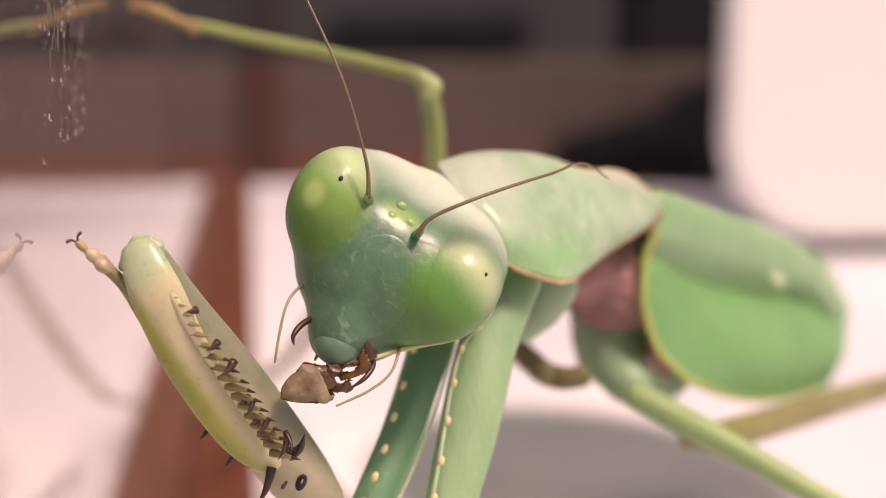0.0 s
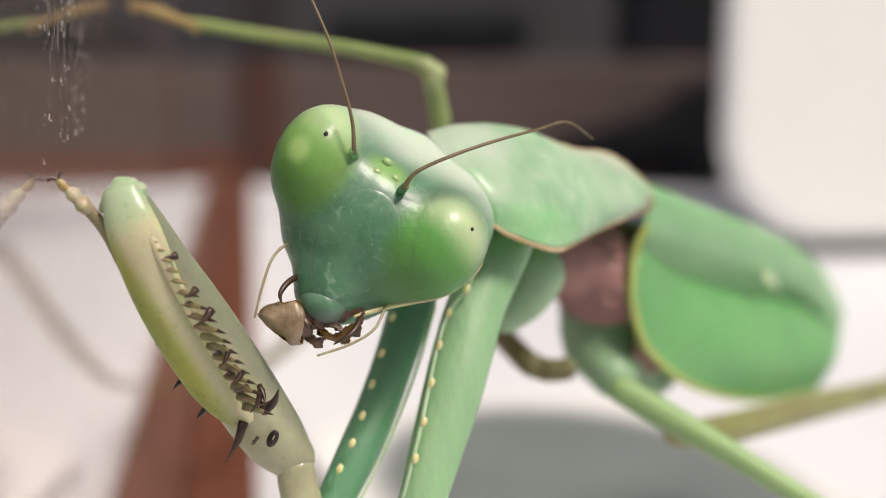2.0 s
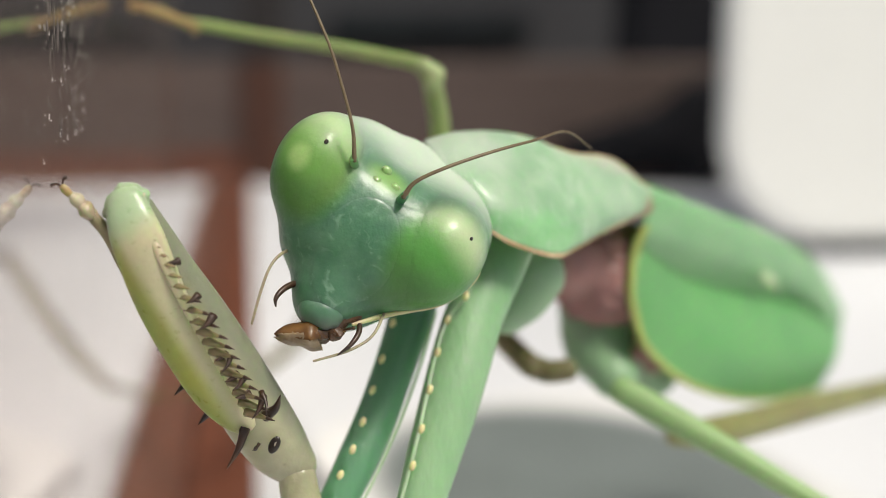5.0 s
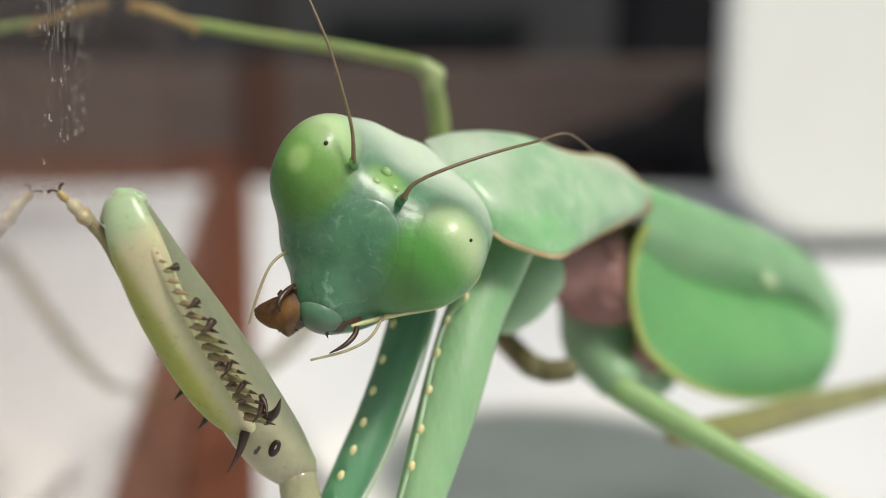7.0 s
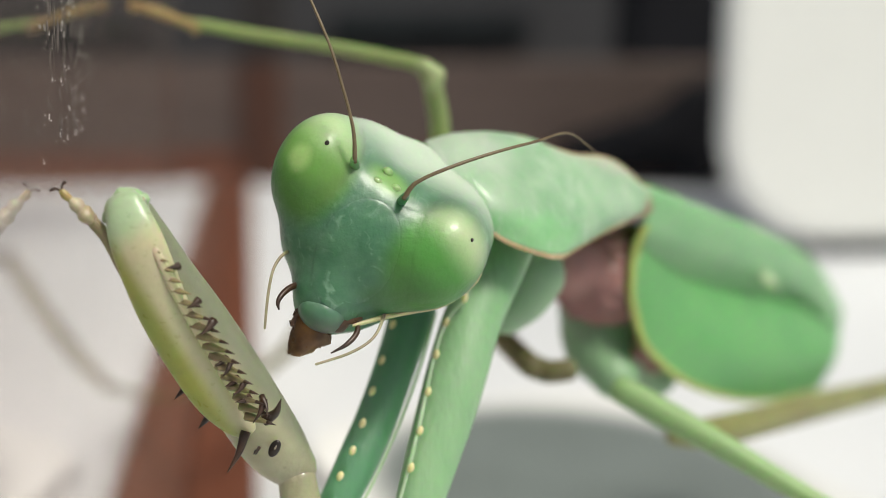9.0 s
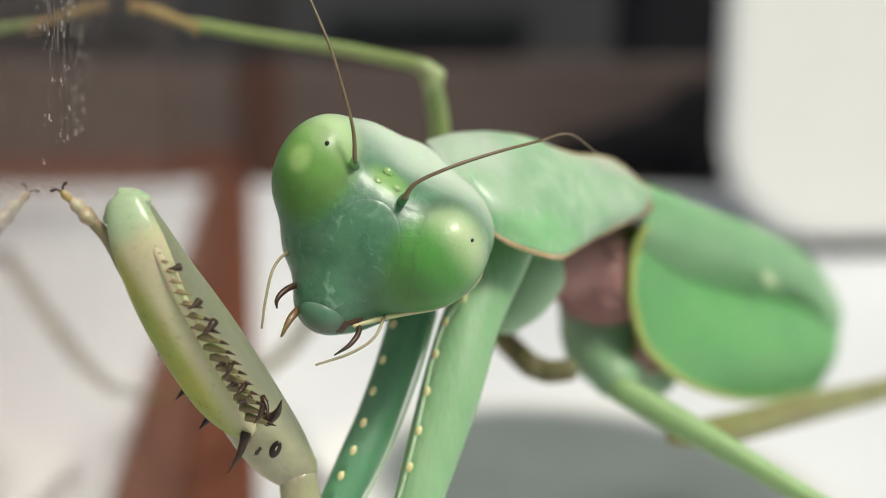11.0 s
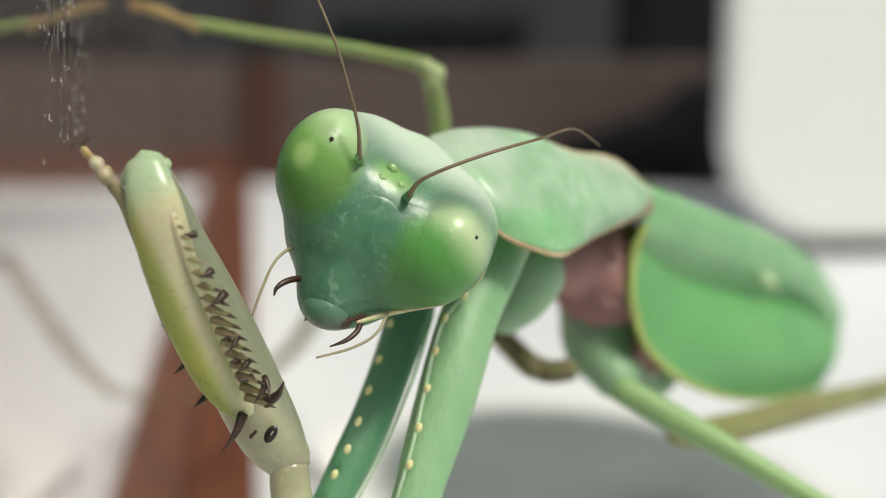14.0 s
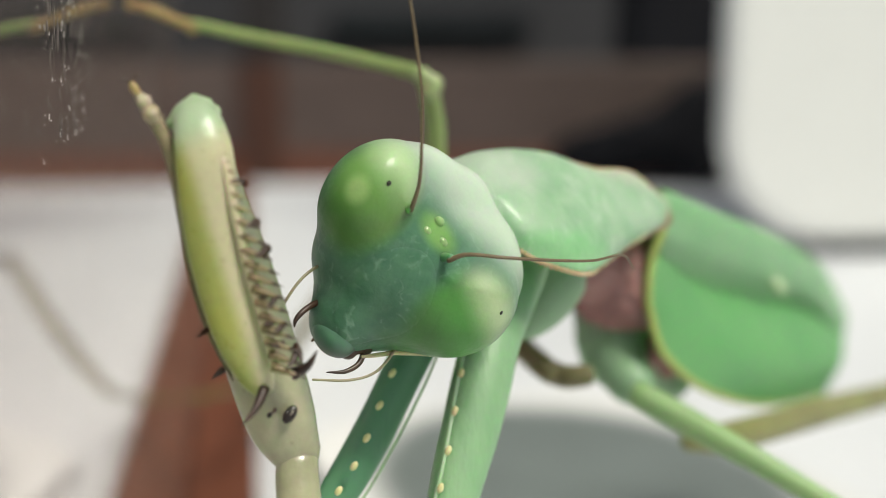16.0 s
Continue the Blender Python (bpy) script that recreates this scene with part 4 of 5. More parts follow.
    for base, tip, w in (((-10.06, -3.10, -0.63), (-10.47, -3.40, -0.69), 0.17), ((-9.38, -2.80, -1.95), (-9.78, -3.20, -2.26), 0.17), ((-8.86, -2.50, -2.76), (-9.30, -3.00, -3.29), 0.20),
                         ((-8.48, -1.80, -4.27), (-8.88, -2.20, -4.59), 0.15), ((-8.10, -1.40, -5.12), (-8.55, -1.80, -5.44), 0.17), ((-7.67, -1.10, -5.93), (-8.20, -1.50, -6.10), 0.17),
                         ((-7.13, -1.10, -6.02), (-7.50, -1.60, -6.94), 0.17), ((-7.22, -1.10, -5.88), (-6.92, -1.60, -6.76), 0.13), ((-8.29, -2.00, -4.43), (-8.57, -2.40, -5.02), 0.13), ((-7.82, -1.60, -5.28), (-8.20, -2.00, -5.77), 0.15),
                         ((-7.50, 0.20, -8.18), (-7.72, -0.20, -8.42), 0.08)):
        part("femoral_spine", spine(base, tip, w, 0.1), SPINE_DARK, fem, "dark brown spine")
    for base, tip in (((-11.90, -1.80, -2.13), (-12.17, -2.00, -2.21)), ((-11.01, -1.00, -3.96), (-11.40, -1.20, -4.24)), ((-10.38, -0.20, -5.57), (-10.82, -0.60, -6.10)), ((-9.64, 0.40, -6.95), (-10.02, 0.20, -7.41))):
        part("outer_spine", spine(base, tip, 0.16), SPINE_DARK, fem, "short dark outer spine")
    part("tarsus_shaft", tube([(-11.79, -2.00, -2.54), (-12.42, -2.40, -0.86), (-12.95, -2.60, 0.36), (-13.40, -2.75, 1.00), (-13.62, -2.85, 1.22)], [0.14, 0.19, 0.24, 0.25, 0.20], count=26, sides=10, lumps=0.12), FOOT_DULL, tib, "thin dull olive foot lying along the shin")
    part("tarsus_spur", spine((-13.18, -2.80, 0.90), (-13.30, -3.00, 1.42), 0.10, 0.1), FOOT_PALE, tib)
    part("tarsus_segment", tube([(-13.50, -2.82, 1.10), (-13.72, -2.95, 1.36), (-13.92, -3.00, 1.52)], [0.22, 0.33, 0.20], count=14, sides=12, lumps=0.35), FOOT_PALE, tib, "pale swollen foot segment")
    part("tarsus_segment", tube([(-13.86, -3.00, 1.50), (-14.08, -3.05, 1.75), (-14.24, -3.10, 1.92)], [0.20, 0.27, 0.15], count=14, sides=12, lumps=0.35), FOOT_PALE, tib, "pale swollen foot segment")
    part("tarsus_segment", tube([(-14.20, -3.10, 1.88), (-14.42, -3.15, 2.10), (-14.55, -3.20, 2.26)], [0.12, 0.17, 0.13], count=12, sides=10, lumps=0.3), TARSUS, tib, "amber end of the foot")
    for base, mid, tip in (((-14.52, -3.20, 2.24), (-14.52, -3.30, 2.48), (-14.38, -3.35, 2.62)), ((-14.55, -3.20, 2.24), (-14.76, -3.30, 2.36), (-14.95, -3.30, 2.30))):
        part("tarsus_claw", tube([base, mid, tip], [0.055, 0.045, 0.075], count=10, sides=8), SPINE_DARK, tib, "thin dark claw")
    M["trochanter"] = part("trochanter", tube([(-6.22, 2.30, -9.74), (-6.07, 2.30, -10.66), (-5.73, 2.30, -11.87), (-5.07, 2.30, -13.21)], [0.81, 0.86, 0.88, 0.93], 0.8, 16, 16), FEMUR, mantis, "pale green leg joint", PIVOT["femur"])
    # hips of the two fore legs; the far one has its shade put into the colour
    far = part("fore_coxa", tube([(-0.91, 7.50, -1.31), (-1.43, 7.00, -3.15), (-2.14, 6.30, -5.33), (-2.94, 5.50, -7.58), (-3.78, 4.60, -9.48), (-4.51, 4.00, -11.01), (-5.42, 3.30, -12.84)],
        [0.99, 1.04, 0.96, 0.94, 0.92, 0.85, 0.85], 0.7, 30, 20), COXA_SHADED, mantis, "shaded blue-green hip with a row of cream dots", PIVOT["coxa_far"])
    M["coxa_far"] = far
    for p in ((-2.26, 5.90, -3.43), (-2.72, 5.20, -5.02), (-3.11, 4.50, -6.35), (-3.50, 3.80, -7.67), (-3.90, 3.20, -8.79), (-4.41, 2.80, -9.83)):
        part("tubercle", ellipsoid(p, (0.45, 0, 1), 0.23, 0.145, 0.15, 8, 12), CREAM, far, "cream dot")
    near = part("fore_coxa", tube([(3.53, 8.00, 0.83), (2.54, 7.00, -0.77), (1.38, 6.00, -3.09), (0.72, 5.20, -5.10), (0.13, 4.50, -7.06), (-0.57, 3.80, -9.22), (-1.11, 3.20, -10.97), (-1.79, 2.80, -12.97)],
        [1.14, 1.33, 1.35, 1.38, 1.33, 1.20, 1.06, 1.01], 0.7, 34, 20), COXA, mantis, "leaf-green hip with a row of cream dots", PIVOT["coxa_near"])
    M["coxa_near"] = near
    for p in ((0.94, 4.80, -2.21), (0.10, 5.00, -3.29), (-0.35, 4.25, -4.68), (-0.72, 3.60, -6.27), (-1.08, 3.05, -7.91), (-1.47, 2.60, -9.43)):
        part("tubercle", ellipsoid(p, (0.35, 0, 1), 0.23, 0.145, 0.15, 8, 12), CREAM, near, "cream dot")
    # ridges along both hips, paled to carry the edges' highlights
    part("ridge", tube([(1.25, 4.70, -1.55), (0.94, 4.90, -2.21), (0.10, 5.05, -3.29), (-0.42, 4.35, -4.68), (-0.80, 3.70, -6.27), (-1.17, 3.15, -7.91), (-1.57, 2.70, -9.43), (-2.20, 2.60, -11.60), (-2.75, 2.60, -12.97)],
        [0.06, 0.08, 0.09, 0.09, 0.09, 0.09, 0.09, 0.08, 0.06], 0.8, 50, 8), COXA_HIGHLIGHT, near, "front edge with its highlight painted pale")
    part("ridge", tube([(-0.30, 7.00, -3.00), (-1.02, 6.10, -5.45), (-1.86, 5.30, -7.75), (-2.74, 4.40, -9.70), (-3.55, 3.80, -11.30), (-4.50, 3.20, -13.00)], [0.06, 0.07, 0.07, 0.07, 0.07, 0.06], 0.8, 40, 8), COXA_HIGHLIGHT, far, "back edge with its highlight painted pale")
    spine_line = curve_points([(2.54, 7.00, -0.77), (1.38, 6.00, -3.09), (0.72, 5.20, -5.10), (0.13, 4.50, -7.06), (-0.57, 3.80, -9.22), (-1.11, 3.20, -10.97)], 26)
    for k, c in enumerate(spine_line):
        wide = 1.33 - 0.004 * max(0, k - 12) ** 1.9
        part("granule", ellipsoid(c + np.array((0.955 * wide, -0.05, 0.27 * wide)), (0.9, 0, 0.3), 0.075, 0.06, 0.07, 5, 7), COXA, near)
    # middle leg that reaches up to the glass
    mid = part("middle_leg", tube([(0.52, 20.00, 3.28), (-0.06, 19.00, 4.84), (-0.25, 18.00, 7.29), (-0.68, 17.00, 9.36)], [0.62, 0.61, 0.58, 0.56], 0.9, 22, 16), LEG_PALE, mantis, "slender yellow-green middle leg reaching up to the glass", PIVOT["midleg"])
    M["midleg"] = mid
    part("shin", tube([(-0.75, 17.00, 9.49), (-1.36, 17.34, 10.14), (-2.98, 18.20, 10.66), (-6.27, 19.65, 11.51), (-11.13, 21.82, 12.61), (-14.89, 23.22, 13.53)], [0.52, 0.45, 0.39, 0.40, 0.38, 0.32], 0.9, 34, 14), LEG_PALE, mid)
    part("knee", blob([((-1.02, 16.95, 9.98), 0.48), ((-0.42, 16.95, 9.52), 0.55), ((-0.62, 17.0, 8.95), 0.50)], 0.35, (-0.68, 16.95, 9.5), 20, 28), LEG_KNEE, mid, "pale angular knee")
    part("foot", tube([(-14.82, 23.18, 13.35), (-15.93, 23.63, 13.78), (-17.20, 24.25, 14.37), (-18.43, 24.85, 14.83), (-19.26, 24.98, 15.02)], [0.41, 0.28, 0.34, 0.31, 0.23], 0.9, 24, 12), TARSUS, mid, "amber foot on the glass")
    part("spur", spine((-14.64, 22.98, 13.25), (-14.93, 22.90, 12.70), 0.20), TARSUS, mid)
    part("foot_claw", spine((-19.08, 24.98, 15.01), (-19.09, 24.64, 14.37), 0.17), TARSUS, mid)
    part("foot_claw", spine((-19.08, 24.98, 15.08), (-19.12, 24.64, 15.56), 0.17), TARSUS, mid)
    # leg crossing the picture's lower corner, hind leg behind it, and the far leg that stands on the glass
    low = part("middle_leg", tube([(9.60, 16.50, -7.63), (12.04, 15.50, -8.94), (15.33, 14.00, -10.76), (18.80, 12.50, -12.80), (21.98, 11.00, -14.56), (22.92, 10.50, -15.28)], [0.75, 0.77, 0.65, 0.55, 0.48, 0.42], 0.9, 30, 16), LEG, mantis, "slender green middle leg", PIVOT["body"])
    M["lowleg"] = low
    part("shin", tube([(22.92, 10.50, -15.28), (25.43, 14.00, -19.58), (28.06, 19.00, -27.52), (30.50, 25.00, -37.78)], [0.51, 0.39, 0.33, 0.28], 0.9, 24, 12), LEG, low)
    part("foot", tube([(30.50, 25.00, -37.57), (31.68, 24.50, -38.01), (33.53, 24.00, -37.93)], [0.31, 0.28, 0.21], 0.9, 12, 10), TARSUS, low, "amber foot on the board")
    hind = part("hind_leg", tube([(13.57, 22.00, -11.00), (16.13, 23.00, -10.98), (20.50, 28.00, -10.97), (27.30, 37.00, -11.07), (36.22, 48.00, -11.15), (45.93, 58.00, -10.48)], [0.67, 0.93, 0.98, 1.01, 0.94, 0.84], 0.9, 34, 16), LEG_HIND, mantis, "yellow-olive hind leg", PIVOT["body"])
    M["hind"] = hind
    part("shin", tube([(45.93, 58.00, -10.48), (47.05, 56.00, -20.13), (46.22, 52.00, -31.58)], [0.74, 0.60, 0.51], 0.9, 20, 12), LEG_HIND, hind)
    part("foot", tube([(46.22, 52.00, -31.40), (47.41, 51.00, -32.21), (49.03, 50.00, -32.17)], [0.42, 0.37, 0.28], 0.9, 12, 10), TARSUS, hind, "amber foot on the board")
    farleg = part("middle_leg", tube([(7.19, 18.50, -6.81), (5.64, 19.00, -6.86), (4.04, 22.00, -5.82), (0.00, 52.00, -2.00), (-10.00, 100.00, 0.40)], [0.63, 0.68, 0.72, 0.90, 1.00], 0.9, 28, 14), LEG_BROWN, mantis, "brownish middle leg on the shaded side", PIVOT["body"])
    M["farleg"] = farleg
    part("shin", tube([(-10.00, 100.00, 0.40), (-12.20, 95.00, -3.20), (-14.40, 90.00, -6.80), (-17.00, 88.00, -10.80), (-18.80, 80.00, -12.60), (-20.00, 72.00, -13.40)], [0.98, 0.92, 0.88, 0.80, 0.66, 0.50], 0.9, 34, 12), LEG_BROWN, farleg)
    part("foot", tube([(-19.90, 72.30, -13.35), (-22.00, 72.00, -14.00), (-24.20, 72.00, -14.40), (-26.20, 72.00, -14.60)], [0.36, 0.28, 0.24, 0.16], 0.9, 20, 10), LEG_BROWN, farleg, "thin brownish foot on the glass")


def build_mantis():
    mantis = tagged(new("praying_mantis"), "bright green broad-shielded praying mantis eating beside a glass pane", "praying mantis")
    mantis.matrix_world = BODY_POSE
    build_body(mantis)
    build_pronotum(mantis)
    build_legs(mantis)
    build_head(mantis)
    return mantis


PREY_AT = Vector((-5.57, -0.80, -4.09))


def build_prey():
    prey = tagged(new("insect_remnant"), "brown chewed insect remnant held in the mantis's jaws", "insect remains")
    prey.matrix_world = BODY_POSE @ Matrix.Translation(PREY_AT * MM)
    M["prey"] = prey

    rnd = random.Random(11)

    def chunk(name, at, size, mat, label, rings=8, sides=11, jag=0.3):
        """A crumpled, broken lump with facets."""
        bm = ellipsoid(at, (1, 0, 0.2), size[0], size[2], size[1], rings, sides)
        for v in bm.verts:
            off = v.co - Vector(at) * MM
            v.co = Vector(at) * MM + off * (1 + rnd.uniform(-jag, jag))
        bmesh.ops.remove_doubles(bm, verts=bm.verts, dist=2e-5)
        for f in bm.faces:
            f.smooth = False
        return part(name, bm, mat, prey, label)

    def sheet(name, rails, mat, label, jag=0.07, thick=0.06, ripple=0.24):
        """A torn, curled piece of shell with ragged edges."""
        bm = shell(rails, 20, 30, thick, ripple)
        for v in bm.verts:
            if any(len(e.link_faces) == 2 and e.calc_face_angle(0) > 1.0 for e in v.link_edges):
                v.co += Vector((rnd.gauss(0, jag), rnd.gauss(0, jag), rnd.gauss(0, jag))) * MM * 0.6
        return part(name, bm, mat, prey, label)

    def hollow(start, end, shrink):
        """Rails of a lumpy cup that opens towards the jaws: from angle start to end round it."""
        rails = []
        for a in np.linspace(radians(start), radians(end), 7):
            row = []
            for x, r in ((-1.42, 0.10), (-1.22, 0.42), (-0.85, 0.68), (-0.35, 0.83), (0.05, 0.90), (0.40, 0.74)):
                bump = 1 + 0.30 * noise.noise(Vector((x * 2.1, 2.2 * math.cos(a), 2.2 * math.sin(a) + shrink)))
                row.append((x + 0.16 * noise.noise(Vector((3 * a, x, 4.0))), -0.72 * shrink * r * bump * math.cos(a), shrink * r * bump * math.sin(a) - 0.12 * (x + 0.4)))
            rails.append(row)
        return rails
    sheet("husk", hollow(-100, 105, 1.0), TAN_HUSK, "lumpy tan outer side of the husk", 0.035, 0.05, 0.30)
    sheet("husk", hollow(80, 285, 0.97), HUSK, "translucent amber-brown side of the husk", 0.035, 0.05, 0.22)
    chunk("flesh", (0.30, 0.05, -0.05), (0.62, 0.40, 0.62), CHITIN_DARK, "dark wet inside of the husk", 9, 12, 0.20)
    chunk("flesh", (0.92, 0.15, 0.05), (0.42, 0.35, 0.36), CHITIN_DARK, "dark wet inside of the husk", 8, 11, 0.22)
    M["scraps"] = [
        sheet("scrap", [[(0.9, 0.2, 0.28), (1.5, 0.1, 0.20), (2.2, 0.25, -0.21), (2.85, 0.2, 0.72)], [(0.9, 0, -0.05), (1.5, -0.05, -0.06), (2.2, 0.1, -0.37), (2.7, 0.3, -0.40)]], CHITIN_DARK, "torn dark leg of the prey", 0.05),
        sheet("scrap", [[(1, 0.3, -0.11), (1.7, 0.2, -0.38), (2.45, 0.1, 0.22)], [(1, 0.1, -0.43), (1.7, 0, -0.62), (2.3, 0.2, -0.78)]], HUSK, "torn brown scrap", 0.06),
        sheet("scrap", [[(0.6, 0.1, -0.39), (1, 0, -0.66), (1.35, 0.0, -0.62)], [(0.5, 0.1, -0.72), (0.9, 0, -0.97), (1.2, 0.2, -1.14)]], CHITIN_DARK, "torn dark scrap", 0.07)]


build_setting()
build_background()
build_glass()
build_mantis()
build_prey()


# ---------------------------------------------------------------- what moves
def moved(key, rows):
    """Rows of seconds, shift in mm and turn in degrees round the part's joint."""
    ob = M[key]
    at = ob.location.copy()
    walk(ob, [(t, Matrix.Translation(at) @ pose(dx * MM, dy * MM, dz * MM, rx, ry, rz)) for t, dx, dy, dz, rx, ry, rz in rows])


def motions():
    moved("head", [
        (0.0, 0.48, 0.03, -1.23, 1.95, -0.12, 0.13),
        (0.5, 0.34, 0.16, -1.51, 1.26, 2.18, 1.06),
        (1.0, 0.2, 0.17, -1.51, 0.69, 2.07, 1.23),
        (1.5, 0.37, 0.12, -0.34, 1.75, 0.04, -0.2),
        (2.0, -0.19, 0.01, 0.43, 0.41, -0.71, 0.85),
        (2.5, -0.17, 0.0, 0.13, 0.04, -0.38, 0.78),
        (3.0, -0.23, 0.01, 0.18, 0.53, -0.12, 1.35),
        (3.5, -0.31, 0.01, 0.08, 0.57, -0.3, 1.59),
        (6.5, -0.23, 0.01, 0.11, 0.83, 0.22, 1.5),
        (7.0, -0.22, 0.0, 0.01, 0.51, 0.06, 0.92),
        (8.0, -0.17, 0.0, 0.01, 0.59, -0.1, 0.79),
        (9.0, -0.17, 0.0, 0.02, 0.46, 0.05, 0.89),
        (11.5, -0.08, 0.0, -0.05, -0.02, -0.03, 0.31),
        (12.5, 0.0, 0.0, 0.0, 0.0, 0.0, 0.0),
        (13.0, -0.0, -0.0, -0.05, -0.27, 0.04, -0.12),
        (13.5, 0.22, 0.01, 0.09, -1.0, -0.79, -0.26),
        (14.0, 0.04, -0.20, 0.30, 2.0, 0.4, 0.8),
        (14.5, 0.12, -0.18, 0.40, 2.6, 1.2, 0.0),
        (15.0, 0.89, -0.89, 0.35, 6.79, 10.72, 3.36),
        (15.5, 2.13, -1.34, -0.83, 7.88, 13.71, 2.45),
        (16.0, 1.68, -1.45, -0.96, 16.08, 15.88, 6.64),
    ])
    moved("pronotum", [
        (0.0, 0.55, 0.13, -0.47, 3.79, 0.82, -0.33),
        (0.5, 0.55, 0.0, -0.5, 5.45, 3.04, 0.13),
        (1.0, 0.52, 0.01, -0.5, 5.86, 3.96, -0.11),
        (1.5, 0.46, 0.16, -0.19, 2.35, 2.12, -0.62),
        (2.0, -0.0, -0.0, 0.19, -0.01, 1.01, -0.31),
        (2.5, -0.0, -0.0, 0.11, 0.03, 0.46, -0.34),
        (3.0, -0.0, -0.0, 0.01, -0.03, 0.48, -0.34),
        (3.5, -0.0, -0.0, 0.03, 0.0, 0.12, -0.56),
        (6.5, -0.0, -0.0, 0.03, -0.14, -0.1, -0.38),
        (7.0, -0.04, -0.0, 0.03, 0.16, 0.06, -0.35),
        (8.0, -0.01, 0.0, 0.0, 0.09, 0.0, -0.2),
        (9.0, -0.04, 0.0, 0.0, 0.09, 0.0, -0.18),
        (11.5, -0.01, 0.0, -0.0, 0.23, 0.21, -0.1),
        (12.5, 0.0, 0.0, 0.0, 0.0, 0.0, 0.0),
        (13.0, 0.0, -0.0, -0.0, 0.1, -0.0, 0.0),
        (13.5, 0.07, 0.04, 0.04, -0.25, 0.36, 0.53),
        (14.0, 0.01, 0.02, 0.03, 0.42, 1.21, 0.28),
        (14.5, 0.07, 0.11, 0.14, -0.5, -0.6, 0.03),
        (15.0, 0.51, -0.58, -0.05, -1.14, 0.14, 0.63),
        (15.5, 1.27, -0.51, -0.62, 0.79, 0.5, 2.41),
        (16.0, 0.93, -0.59, -0.65, -0.24, -1.83, 1.01),
    ])
    body = [
        (0.0, 0.59, -0.13, 0.11, 0.2, -1.3, 0.35),
        (0.5, 0.53, -0.1, 0.04, 0.43, -0.56, 0.37),
        (1.0, 0.56, -0.1, 0.06, 0.31, -0.51, 0.1),
        (1.5, 0.52, -0.09, 0.29, 0.16, -0.28, -0.03),
        (2.0, 0.01, -0.0, 0.04, 0.36, 0.52, -0.14),
        (3.5, -0.0, -0.0, 0.01, -0.01, -0.04, 0.01),
        (6.5, 0.02, -0.0, 0.02, 0.15, 0.15, -0.08),
        (9.0, -0.0, -0.0, 0.01, -0.01, -0.04, 0.01),
        (12.5, 0.0, 0.0, 0.0, 0.0, 0.0, 0.0),
        (14.0, 0.02, 0.0, -0.01, -0.18, -0.21, -0.01),
        (14.5, 0.03, -0.03, 0.09, -0.21, -0.7, 0.16),
        (15.0, 0.41, 0.12, 0.05, 0.46, 0.18, 0.34),
        (15.5, 0.95, 0.12, -0.28, -0.05, -0.72, 1.22),
        (16.0, 0.6, 0.14, -0.34, -0.1, 0.07, 0.98),
    ]
    for key in ("thorax", "wing", "lowleg", "hind", "farleg"):
        moved(key, body)
    fore = [
        (0.0, 1.07, 0.61, -1.45, 0.26, -3.35, -0.98),
        (0.5, 1.15, 0.11, -1.4, 2.56, -1.79, -2.83),
        (1.0, 1.12, -0.02, -1.37, 0.71, -2.95, -1.62),
        (1.5, 0.81, 0.53, -0.56, -0.11, -1.94, -3.43),
        (2.0, -0.14, 0.0, 0.42, 0.12, -0.33, -0.08),
        (2.5, 0.01, -0.01, 0.3, -0.18, -0.81, -0.35),
        (3.0, -0.06, -0.0, 0.23, -0.39, -0.4, -0.24),
        (3.5, -0.07, -0.02, 0.2, -0.49, -0.04, -0.55),
        (6.5, -0.06, -0.0, 0.06, -0.26, -0.26, -0.16),
        (7.0, -0.06, 0.0, 0.03, 0.25, -0.57, 0.09),
        (8.0, -0.04, 0.0, -0.01, 0.28, -0.11, -0.1),
        (9.0, -0.07, 0.0, 0.01, 0.15, -0.13, 0.03),
        (11.5, -0.02, -0.0, -0.03, 0.11, -0.11, -0.02),
        (12.5, 0.0, 0.0, 0.0, 0.0, 0.0, 0.0),
        (13.0, -0.0, -0.0, -0.03, -0.05, 0.02, -0.05),
        (13.5, 0.08, -0.06, 0.08, -3.63, -1.14, 3.17),
        (14.0, -0.24, -1.23, 0.58, -3.31, 4.75, 1.62),
        (14.5, -0.05, -2.44, 1.03, -6.31, 6.43, 1.83),
        (15.0, 0.62, -2.86, 1.13, -7.14, 6.2, 7.0),
        (15.5, 0.90, -4.2, 1.35, -10.9, 9.0, 10.6),
        (16.0, 0.50, -4.8, 1.45, -13.6, 9.4, 11.0),
    ]
    for key in ("femur", "tibia", "trochanter"):
        moved(key, fore)
